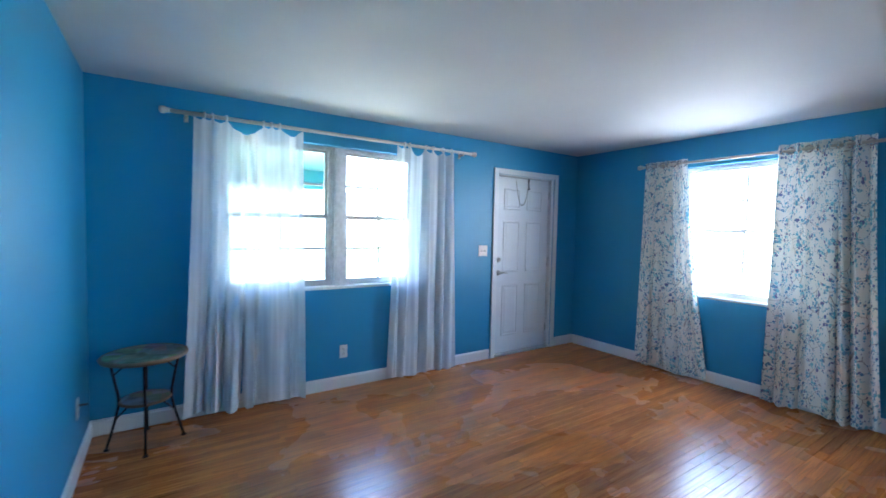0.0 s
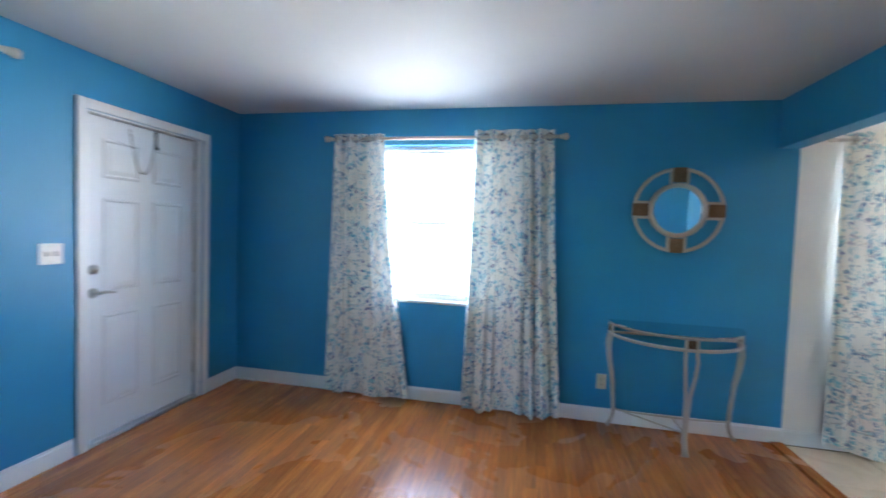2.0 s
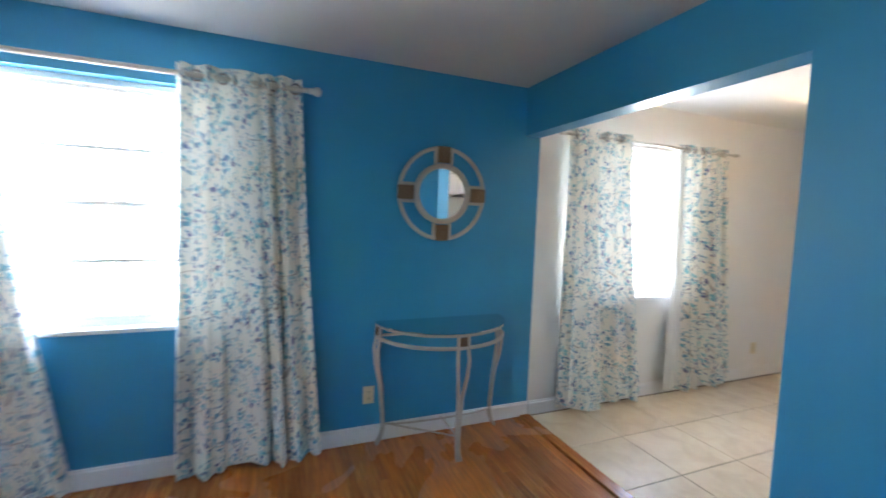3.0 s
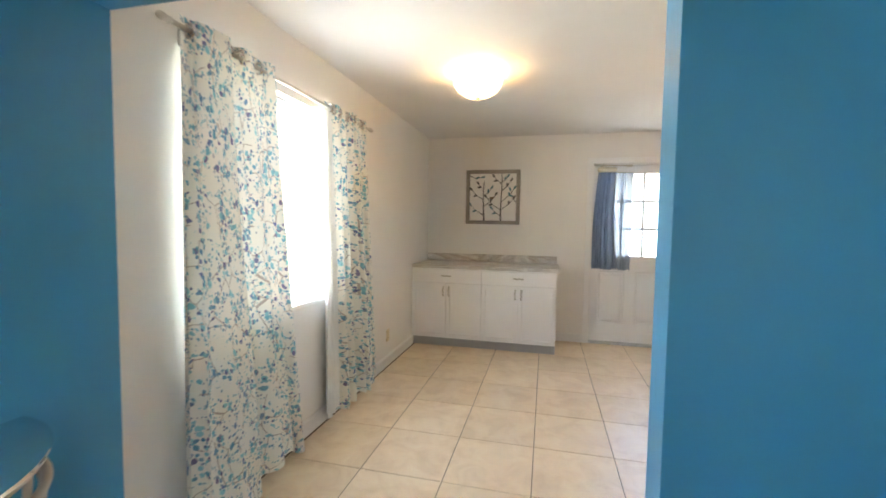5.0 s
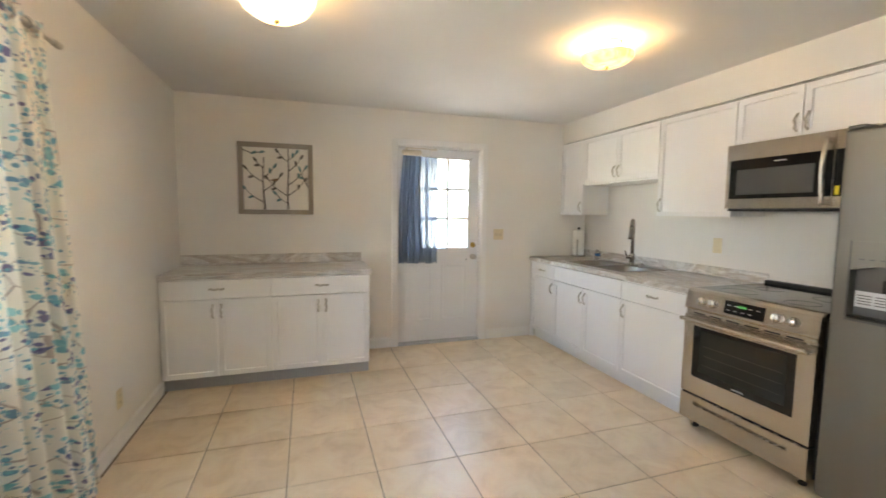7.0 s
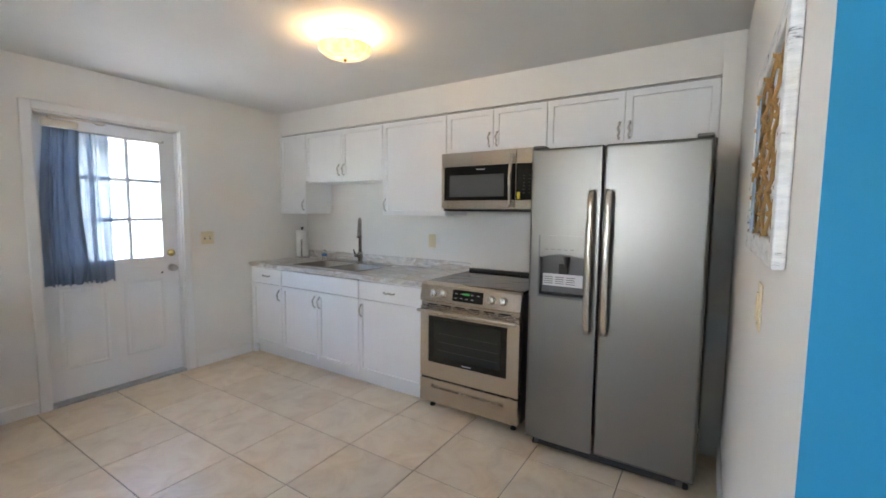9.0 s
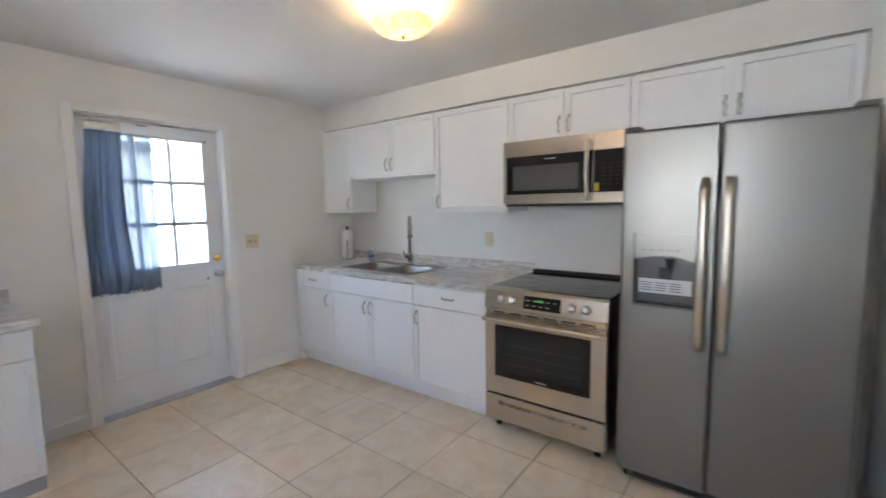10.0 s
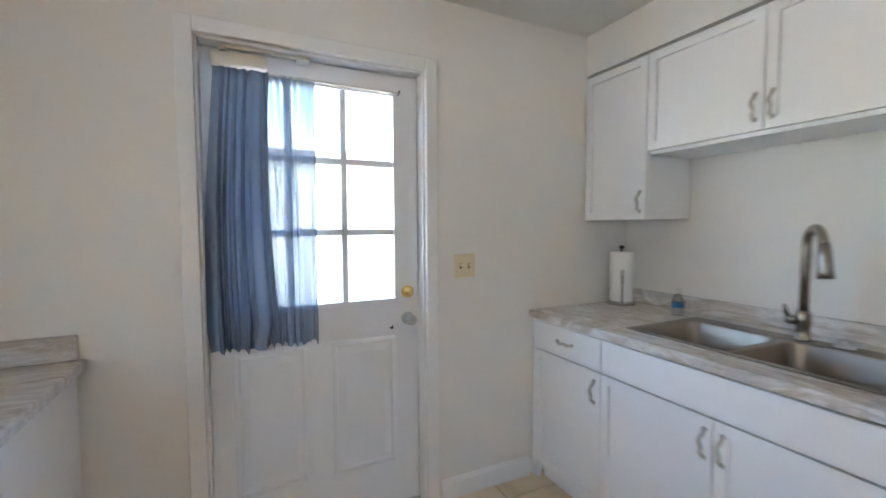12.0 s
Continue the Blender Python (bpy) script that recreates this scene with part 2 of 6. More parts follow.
def wood_floor(name, per_piece):
    n = Nodes(name)
    if per_piece:
        rnd = n.add("ObjectInfo").outputs["Random"]
    else:
        rnd = n.add("NewGeometry").outputs["Random Per Island"]
    if n.coord is None:
        n.coord = n.add("TexCoord")
    off = n.add("CombineXYZ")
    n.link(n.math("MULTIPLY", rnd, 37.0), off.inputs["X"])
    n.link(n.math("MULTIPLY", rnd, 53.0), off.inputs["Y"])
    geo = n.add("NewGeometry").outputs["Position"]
    add = n.add("VectorMath")
    n.link(geo, add.inputs[0])
    n.link(off.outputs["Vector"], add.inputs[1])
    m = n.add("Mapping")
    m.inputs["Scale"].default_value = (1.2, 22, 1)
    n.link(add.outputs["Vector"], m.inputs["Vector"])
    grain = n.noise(m.outputs["Vector"], 3.0, 6, 0.6, 0.6)
    base = n.ramp(grain, [(0.25, (0.29, 0.084, 0.019)), (0.5, (0.60, 0.20, 0.044)), (0.75, (0.80, 0.345, 0.092))])
    tint = n.ramp(rnd, [(0.0, (0.72, 0.68, 0.64)), (0.5, (0.96, 0.95, 0.95)), (1.0, (1.15, 1.1, 1.02))])
    col = n.mix(1.0, base, tint, "MULTIPLY")
    wear = n.noise(geo, 0.9, 4, 0.6, 0.4)
    streak = n.add("Mapping")
    streak.inputs["Scale"].default_value = (1.0, 3.2, 1.0)
    n.link(geo, streak.inputs["Vector"])
    worn = n.noise(streak.outputs["Vector"], 1.1, 8, 0.72, 0.0)
    stain = n.ramp(worn, [(0.38, (1, 1, 1)), (0.56, (0.80, 0.79, 0.78)), (0.80, (0.36, 0.37, 0.40))])
    col = n.mix(0.8, col, stain, "MULTIPLY")
    n.link(col, n.bsdf.inputs["Base Color"])
    r = n.add("MapRange")
    r.inputs["To Min"].default_value, r.inputs["To Max"].default_value = 0.20, 0.34
    n.link(wear, r.inputs["Value"])
    n.link(r.outputs["Result"], n.bsdf.inputs["Roughness"])
    n.bump(grain, 0.12, 0.0012)
    n.set(Specular_IOR_Level=0.65)
    return n.mat


PLANK = wood_floor("oak_strip_varnished", True)
PLANKS = wood_floor("oak_strips_varnished", False)


def tile_mat():
    n = Nodes("beige_ceramic_tile")
    rnd = n.add("ObjectInfo").outputs["Random"]
    geo = n.add("NewGeometry").outputs["Position"]
    cloud, speck = n.noise(geo, 5.5, 5, 0.62, 0.8), n.noise(geo, 45, 3)
    base = n.ramp(cloud, [(0.3, (0.69, 0.545, 0.38)), (0.52, (0.79, 0.65, 0.48)), (0.72, (0.84, 0.72, 0.55))])
    tint = n.ramp(rnd, [(0, (0.93, 0.92, 0.9)), (1, (1.05, 1.05, 1.06))])
    n.link(n.mix(1.0, base, tint, "MULTIPLY"), n.bsdf.inputs["Base Color"])
    r = n.add("MapRange")
    r.inputs["To Min"].default_value, r.inputs["To Max"].default_value = 0.28, 0.45
    n.link(cloud, r.inputs["Value"])
    n.link(r.outputs["Result"], n.bsdf.inputs["Roughness"])
    n.bump(speck, 0.08, 0.001)
    return n.mat


TILE = tile_mat()
GROUT = paint("grey_brown_grout", (0.26, 0.20, 0.145), 0.9, 0.2, 60, 0.5)


def marble(name, stretch, turn):
    n = Nodes(name)
    v = n.place("Object", stretch, (0, 0, radians(turn)))
    w = n.noise(v, 1.5, 6, 0.58, 1.6)
    vein = n.noise(v, 3.2, 6, 0.65, 2.6)
    col = n.ramp(w, [(0.30, (0.30, 0.27, 0.25)), (0.40, (0.60, 0.57, 0.55)), (0.46, (0.40, 0.31, 0.24)), (0.52, (0.74, 0.73, 0.72)), (0.60, (0.48, 0.46, 0.45)), (0.72, (0.78, 0.77, 0.77))])
    col = n.mix(0.4, col, n.ramp(vein, [(0.38, (0.36, 0.30, 0.26)), (0.46, (0.70, 0.69, 0.68)), (0.52, (0.50, 0.46, 0.43)), (0.60, (0.82, 0.81, 0.80))]))
    n.link(col, n.bsdf.inputs["Base Color"])
    return n.set(Roughness=0.3).mat


MARBLE = marble("grey_streaked_laminate", (0.7, 2.6, 2.6), 14)
MARBLE_RUN = marble("grey_streaked_laminate_long", (2.4, 0.8, 2.4), 16)


def cloth(name, colour, sheer, weave=900, through=0.5, printed=False, spread=0.08):
    n = Nodes(name)
    uv = n.place("UV")
    if printed:
        # blossoms in clusters along thin twigs, over an off-white ground
        bent = uv
        for wscale, wamp in ((3.0, 0.10), (30.0, 0.012)):
            warp = n.add("TexNoise", Scale=wscale, Detail=2.0)
            n.link(uv, warp.inputs["Vector"])
            sub = n.add("VectorMath")
            sub.operation = "MULTIPLY_ADD"
            n.link(warp.outputs["Color"], sub.inputs[0])
            sub.inputs[1].default_value = (wamp, wamp, 0.0)
            n.link(bent, sub.inputs[2])
            bent = sub.outputs["Vector"]
        col = colour
        twig = n.add("TexVoronoi", Scale=7.5)
        twig.feature = "DISTANCE_TO_EDGE"
        n.link(bent, twig.inputs["Vector"])
        near = twig.outputs["Distance"]
        bunch = n.noise(uv, 11.0, 1.0)
        line = n.math("LESS_THAN", near, 0.015)
        part_of = n.math("GREATER_THAN", n.noise(uv, 6.0, 1.0), 0.46)
        col = n.mix(n.math("MULTIPLY", n.math("MULTIPLY", line, part_of), 0.6), col, (0.24, 0.16, 0.14))
        for scale, size, seedz, reach, stops, gate in (
                (34.0, 0.48, 0.0, 0.22, [(0.0, (0.07, 0.22, 0.42)), (0.3, (0.12, 0.46, 0.56)), (0.6, (0.28, 0.62, 0.66)), (0.8, (0.10, 0.14, 0.36)), (1.0, (0.16, 0.12, 0.25))], 0.40),
                (56.0, 0.42, 0.37, 0.30, [(0.0, (0.05, 0.22, 0.38)), (0.5, (0.24, 0.56, 0.62)), (1.0, (0.10, 0.09, 0.24))], 0.42)):
            sh = n.add("VectorMath")
            n.link(bent, sh.inputs[0])
            sh.inputs[1].default_value = (seedz, seedz * 2, 0)
            vo = n.add("TexVoronoi", Scale=scale, Randomness=0.75)
            n.link(sh.outputs["Vector"], vo.inputs["Vector"])
            sep = n.add("SeparateColor")
            n.link(vo.outputs["Color"], sep.inputs["Color"])
            blob = n.math("LESS_THAN", vo.outputs["Distance"], n.math("MULTIPLY", n.math("ADD", sep.outputs["Green"], 0.4), size))
            on = n.math("MULTIPLY", blob, n.math("GREATER_THAN", bunch, gate))
            on = n.math("MULTIPLY", on, n.math("LESS_THAN", near, reach))
            on = n.math("MULTIPLY", on, n.math("GREATER_THAN", sep.outputs["Blue"], 0.18))
            col = n.mix(n.math("MULTIPLY", on, 0.9), col, n.ramp(sep.outputs["Red"], stops))
    else:
        col = n.mix(n.noise(uv, 6.0, 3), tuple(c * 0.92 for c in colour), colour)
    n.link(col, n.bsdf.inputs["Base Color"])
    n.set(Roughness=0.9)
    n.bump(n.noise(uv, weave * 0.25, 2), 0.15, 0.0008)
    tr = n.add("BsdfTranslucent")
    n.link(col, tr.inputs["Color"])
    m = n.add("MixShader", Fac=through)
    n.link(n.bsdf.outputs["BSDF"], m.inputs[1])
    n.link(tr.outputs["BSDF"], m.inputs[2])
    last = m.outputs["Shader"]
    if sheer:
        cl = n.add("BsdfTransparent")
        m2 = n.add("MixShader")
        f = n.add("MapRange")
        f.inputs["To Min"].default_value, f.inputs["To Max"].default_value = sheer - spread, sheer + spread
        f.inputs["From Min"].default_value, f.inputs["From Max"].default_value = 0.36, 0.64
        n.link(n.noise(n.place("UV", (1.0, 0.06, 1.0)), 9 if spread > 0.1 else 40, 2), f.inputs["Value"])
        n.link(f.outputs["Result"], m2.inputs["Fac"])
        n.link(last, m2.inputs[1])
        n.link(cl.outputs["BSDF"], m2.inputs[2])
        last = m2.outputs["Shader"]
    n.link(last, n.out.inputs["Surface"])
    return n.mat


SHEER = cloth("white_voile", (0.95, 0.95, 0.955), 0.23, through=0.16, spread=0.13)
PRINT = cloth("blossom_print_cotton", (0.85, 0.83, 0.765), 0, through=0.035, printed=True)
LINING = cloth("white_lining", (0.82, 0.82, 0.8), 0, through=0.12)
BLUEVOILE = cloth("slate_blue_voile", (0.19, 0.25, 0.36), 0, through=0.04)
BLUETHIN = cloth("thin_blue_voile", (0.24, 0.31, 0.42), 0.09, through=0.05, spread=0.04)


# ---- large structure ----
def wall(name, mat, bm, label, at=None):
    bmesh.ops.recalc_face_normals(bm, faces=bm.faces)
    return solid(name, bm, mat, label, "wall", kind="structure", at=at)


MID = 3.0
bm = framed(bmesh.new(), WEST_L - OUT, MID, 0, CEIL, *WIN_N, NORTH, NORTH + OUT)
framed(bm, MID, EAST, 0, CEIL, DOOR_N[0], DOOR_N[1], 0, DOOR_N[2], NORTH, NORTH + OUT)
bmesh.ops.remove_doubles(bm, verts=bm.verts, dist=0.0005)
wall("wall_north", BLUE, bm, "sky-blue painted plaster wall with a window and a door")
SIDE = pose(EAST, 0, 0, 0, 0, -90)
wall("wall_east", BLUE, framed(bmesh.new(), -NORTH - OUT, -PART_B, 0, CEIL, -WIN_E[1], -WIN_E[0], WIN_E[2], WIN_E[3], 0, OUT), "sky-blue painted plaster wall with a curtained window", SIDE)
wall("wall_east_kitchen", WHITE, framed(bmesh.new(), -PART_B, -SOUTH + OUT, 0, CEIL_K, -WIN_K[1], -WIN_K[0], WIN_K[2], WIN_K[3], 0, OUT), "warm white kitchen wall with a curtained window", SIDE)
wall("wall_west", BLUE, boxed(WEST_L - OUT, WEST_L, PART_F, NORTH, 0, CEIL), "sky-blue painted plaster wall")
wall("wall_west_kitchen", WHITE, boxed(WEST_K - OUT, WEST_K, SOUTH - OUT, PART_B, 0, CEIL_K), "white painted kitchen wall behind the cabinets")
wall("wall_south", WHITE, framed(bmesh.new(), WEST_K, EAST, 0, CEIL_K, DOOR_S[0], DOOR_S[1], 0, DOOR_S[2], SOUTH - OUT, SOUTH), "warm white kitchen wall with a half-glazed door")
bm = bmesh.new()
box(bm, WEST_L - OUT, JAMB, PART_B, PART_F, 0, CEIL)
box(bm, JAMB, EAST, PART_B, PART_F, BEAM, CEIL)
for f in bm.faces:
    f.material_index = 1 if f.normal.y < -0.5 else 0
ob = solid("wall_partition", bm, [BLUE, WHITE], "partition with a wide opening, blue towards the living room, white towards the kitchen", "wall", kind="structure")
# the tone step between the two ceilings stands in for uneven light
solid("ceiling_living", boxed(WEST_L - OUT, EAST + OUT, PART_B + 0.05, NORTH + OUT, CEIL, CEIL + 0.08), CEILING_DIM, "white painted plaster ceiling of the living room, its colour darkened for dimmer light", "ceiling", kind="structure")
solid("ceiling_kitchen", boxed(WEST_L - OUT, EAST + OUT, SOUTH - OUT, PART_B + 0.0495, CEIL_K, CEIL + 0.08), CEILING_LIT, "white painted plaster ceiling of the kitchen, its colour lightened for brighter light", "ceiling", kind="structure")
# out of view; the overhang is added to keep direct sun off the windows
solid("roof", boxed(WEST_L - 0.7, EAST + 0.65, SOUTH - 0.7, NORTH + 0.6, CEIL + 0.081, CEIL + 0.25), ROOFING, "unseen flat roof slab, added with an overhang that blocks direct sun", "roof", kind="structure")
solid("kitchen_soffit", boxed(WEST_K, 0.975, SOUTH, -1.0895, 2.185, CEIL_K), WHITE, "white boxed soffit above the wall cabinets", "soffit", kind="structure")
floor_living = solid("floor_living", boxed(WEST_L, EAST, PART_F - 0.02, NORTH, -0.12, -0.012), GROUT, "varnished oak strip floor, worn and darkened in places", "floor", kind="structure")
floor_kitchen = solid("floor_kitchen", boxed(WEST_K, EAST, SOUTH, PART_F - 0.02, -0.12, -0.004), GROUT, "large beige ceramic floor tiles with brown grout", "floor", kind="structure")


def run_along(name, mat, segs, h, d, label, category):
    """Skirting pieces: (x0, y0, x1, y1, nx, ny), standing d off a wall that faces (nx, ny)."""
    bm = bmesh.new()
    for x0, y0, x1, y1, nx, ny in segs:
        box(bm, min(x0, x1 + 0 * nx, x0 + nx * d), max(x0, x1, x0 + nx * d), min(y0, y1, y0 + ny * d), max(y0, y1, y0 + ny * d), 0, h, 0.006, 2)
        box(bm, min(x0, x1, x0 + nx * d * 0.6), max(x0, x1, x0 + nx * d * 0.6), min(y0, y1, y0 + ny * d * 0.6), max(y0, y1, y0 + ny * d * 0.6), h - 0.004, h + 0.012, 0.003, 1)
    return solid(name, bm, mat, label, category, kind="structure")


run_along("baseboard_living", TRIM, [(WEST_L, NORTH, 3.435, NORTH, 0, -1), (4.475, NORTH, EAST, NORTH, 0, -1), (EAST, NORTH - 0.016, EAST, PART_B + 0.002, -1, 0),
                                     (WEST_L, NORTH - 0.016, WEST_L, PART_F + 0.016, 1, 0), (WEST_L, PART_F, JAMB, PART_F, 0, 1)], 0.098, 0.015, "white painted wooden baseboard along the blue walls", "baseboard")
run_along("baseboard_kitchen", TRIM, [(EAST, PART_B, EAST, -4.3, -1, 0), (2.95, SOUTH, 3.26, SOUTH, 0, 1), (1.36, SOUTH, 1.89, SOUTH, 0, 1), (0.976, PART_B, JAMB, PART_B, 0, -1)],
          0.094, 0.015, "white painted wooden baseboard along the white walls", "baseboard")
solid("threshold", box(bmesh.new(), JAMB - 0.0, EAST - 0.016, PART_B - 0.005, PART_B + 0.075, -0.005, 0.016, 0.007, 3), PLANKS, "worn oak threshold strip between the wood and the tile", "threshold", kind="structure")


# ---- windows ----
def sash_unit(parent, x0, x1, y, z0, z1, cols, mat=ALU, bars=True):
    """One single-hung unit in the local plane y: frame, two sashes, bars and panes, each a part."""
    fw = 0.03
    bm = bmesh.new()
    framed(bm, x0, x1, z0, z1, x0 + fw, x1 - fw, z0 + fw, z1 - fw, y - 0.03, y + 0.03)
    part("window_frame", bm, mat, parent)
    zm = (z0 + z1) / 2
    for lo, hi, dy in ((zm - 0.018, z1 - fw, 0.012), (z0 + fw, zm + 0.018, -0.012)):
        bm = bmesh.new()
        xa, xb, s = x0 + fw, x1 - fw, 0.022
        framed(bm, xa, xb, lo, hi, xa + s, xb - s, lo + s, hi - s, y + dy - 0.011, y + dy + 0.011)
        sash = part("sash", bm, mat, parent)
        nx = cols
        bm = bmesh.new()
        zc = (lo + hi) / 2
        box(bm, xa + s, xb - s, y + dy - 0.006, y + dy + 0.006, zc - 0.010, zc + 0.010)
        part("glazing_bar", bm, mat, sash)
        for i in range(1, nx):
            xc = xa + s + (xb - xa - 2 * s) * (i / nx if cols != 2 else 0.5)
            bm = bmesh.new()
            box(bm, xc - 0.009, xc + 0.009, y + dy - 0.005, y + dy + 0.005, lo + s, hi - s)
            part("glazing_bar", bm, mat, sash)
        for i in range(nx):
            for za, zb in ((lo + s, zc - 0.007), (zc + 0.007, hi - s)):
                p0 = xa + s + (xb - xa - 2 * s) * i / nx
                p1 = xa + s + (xb - xa - 2 * s) * (i + 1) / nx
                bm = bmesh.new()
                vs = [bm.verts.new(c) for c in ((p0, y + dy + 0.001, za), (p1, y + dy + 0.001, za), (p1, y + dy + 0.001, zb), (p0, y + dy + 0.001, zb))]
                bm.faces.new(vs)
                pane = part("pane", bm, PANE, sash)
                pane.visible_shadow = False
    bm = bmesh.new()
    box(bm, (x0 + x1) / 2 - 0.03, (x0 + x1) / 2 + 0.03, y - 0.034, y - 0.02, zm + 0.014, zm + 0.024, 0.002, 1)
    part("sash_lock", bm, mat, parent)


def sill(parent, x0, x1, z, depth, mat):
    bm = bmesh.new()
    box(bm, x0, x1, -0.014, depth, z - 0.022, z + 0.002, 0.005, 2)
    return part("window_sill", bm, mat, parent, "white painted window sill")


w = thing("window_1", pose(0, NORTH, 0), "twin single-hung window with painted aluminium frames and glazing bars", "window", kind="structure")
sill(w, WIN_N[0] + 0.002, WIN_N[1] - 0.002, WIN_N[2] + 0.022, 0.1, TRIM)
sash_unit(w, WIN_N[0] + 0.003, 1.672, 0.10, WIN_N[2] + 0.025, WIN_N[3] - 0.003, 2)
sash_unit(w, 1.766, WIN_N[1] - 0.003, 0.10, WIN_N[2] + 0.025, WIN_N[3] - 0.003, 2)
bm = bmesh.new()
box(bm, 1.673, 1.765, 0.06, 0.15, WIN_N[2] + 0.025, WIN_N[3] - 0.002, 0.004, 2)
box(bm, 1.695, 1.743, 0.045, 0.06, WIN_N[2] + 0.03, WIN_N[3] - 0.004, 0.004, 2)
part("mullion", bm, ALU, w, "painted aluminium mullion")
w = thing("window_2", pose(EAST, WIN_E[1], 0, 0, 0, -90), "single-hung window with glazing bars behind printed curtains", "window", kind="structure")
sill(w, 0.002, WIN_E[1] - WIN_E[0] - 0.002, WIN_E[2] + 0.022, 0.1, TRIM)
sash_unit(w, 0.003, WIN_E[1] - WIN_E[0] - 0.003, 0.10, WIN_E[2] + 0.025, WIN_E[3] - 0.003, 2, TRIM)
w = thing("window_3", pose(EAST, WIN_K[1], 0, 0, 0, -90), "white single-hung kitchen window behind printed curtains", "window", kind="structure")
sill(w, 0.002, WIN_K[1] - WIN_K[0] - 0.002, WIN_K[2] + 0.022, 0.1, TRIM)
sash_unit(w, 0.003, WIN_K[1] - WIN_K[0] - 0.003, 0.10, WIN_K[2] + 0.025, WIN_K[3] - 0.003, 1, TRIM)


# ---- doors ----
def raised(bm, x0, x1, z0, z1, y, inset, depth):
    """A sunk panel with a raised field on a door face that looks towards -y."""
    def loop(d, yy):
        return [bm.verts.new(c) for c in ((x0 + d, yy, z0 + d), (x1 - d, yy, z0 + d), (x1 - d, yy, z1 - d), (x0 + d, yy, z1 - d))]
    a, b, c, d = loop(0, y - 0.003), loop(inset * 0.4, y - 0.003 - 0.004), loop(inset * 0.7, y - 0.001), loop(inset * 1.6, y - depth)
    o = loop(-0.004, y + 0.002)
    for p, q in ((o, a), (a, b), (b, c), (c, d)):
        bridge(bm, p, q)
    bm.faces.new(d)


def casing(parent, x0, x1, top, w, label, y0=-0.018, y1=-0.001):
    for b in ((x0 - w, x0, 0, top + w), (x1, x1 + w, 0, top + w), (x0, x1, top, top + w)):
        bm = bmesh.new()
        box(bm, b[0], b[1], y0, y1, b[2], b[3], 0.005, 2)
        part("door_casing", bm, TRIM, parent, label)


def knob(parent, x, z, y, mat, label, ball=0.027):
    bm = bmesh.new()
    lathe(bm, [(0.031, 0), (0.03, -0.006), (0.012, -0.012), (0.011, -0.03), (ball * 0.8, -0.038), (ball, -0.052), (ball * 0.85, -0.064), (0.006, -0.07)], 20, (x, y, z), "y")
    return part("door_knob", bm, mat, parent, label, True)


d1 = thing("door_1", pose(0, NORTH, 0), "closed white six-panel front door with lever handle and deadbolt", "door", kind="structure")
casing(d1, DOOR_N[0], DOOR_N[1], DOOR_N[2], 0.06, "")
bm = bmesh.new()
for b in ((DOOR_N[0], DOOR_N[0] + 0.018, 0, DOOR_N[2]), (DOOR_N[1] - 0.045, DOOR_N[1], 0, DOOR_N[2]), (DOOR_N[0] + 0.018, DOOR_N[1] - 0.045, DOOR_N[2] - 0.012, DOOR_N[2])):
    box(bm, b[0] + 0.001, b[1] - 0.001, 0.0, 0.12, b[2], b[3] - 0.001, 0.002, 1)
part("door_jamb", bm, TRIM, d1)
bm = bmesh.new()
for b in ((DOOR_N[0] + 0.018, DOOR_N[0] + 0.045, 0.02, DOOR_N[2] - 0.012), (DOOR_N[1] - 0.08, DOOR_N[1] - 0.045, 0.02, DOOR_N[2] - 0.012), (DOOR_N[0] + 0.045, DOOR_N[1] - 0.08, DOOR_N[2] - 0.045, DOOR_N[2] - 0.012)):
    box(bm, b[0], b[1], 0.076, 0.118, b[2], b[3], 0.002, 1)
part("door_stop", bm, TRIM, d1)
sx0, sx1, sy = DOOR_N[0] + 0.02, DOOR_N[1] - 0.055, 0.035
slab = part("door_slab", boxed(sx0, sx1, sy, sy + 0.04, 0.0285, DOOR_N[2] - 0.018, 0.003, 1), DOORPAINT, d1)
pw = (sx1 - sx0 - 3 * 0.11) / 2
for i in range(2):
    for z0, z1 in ((0.22, 0.80), (0.95, 1.53), (1.66, 1.90)):
        bm = bmesh.new()
        x0 = sx0 + 0.11 + i * (pw + 0.11)
        raised(bm, x0, x0 + pw, z0, z1, sy, 0.03, 0.006)
        part("door_panel", bm, DOORPAINT, slab)
bm = bmesh.new()
lathe(bm, [(0.03, 0), (0.029, -0.012), (0.014, -0.016), (0.012, -0.022)], 20, (sx0 + 0.045, sy, 1.09), "y")
box(bm, sx0 + 0.037, sx0 + 0.053, sy - 0.036, sy - 0.018, 1.084, 1.096, 0.003, 1)
part("deadbolt", bm, NICKEL, slab, "satin nickel deadbolt", True)
bm = bmesh.new()
lathe(bm, [(0.031, 0), (0.03, -0.01), (0.012, -0.014), (0.011, -0.045)], 20, (sx0 + 0.045, sy, 0.945), "y")
tube(bm, [(sx0 + 0.045, sy - 0.045, 0.945), (sx0 + 0.075, sy - 0.05, 0.95), (sx0 + 0.11, sy - 0.048, 0.948), (sx0 + 0.15, sy - 0.044, 0.94)], [0.011, 0.01, 0.009, 0.007], 8)
part("lever_handle", bm, NICKEL, slab, "satin nickel lever handle", True)
bm = bmesh.new()
box(bm, DOOR_N[0] + 0.018, DOOR_N[1] - 0.045, -0.01, 0.12, 0.0, 0.028, 0.006, 2)
part("door_sill", bm, ALU, d1, "worn aluminium sill")
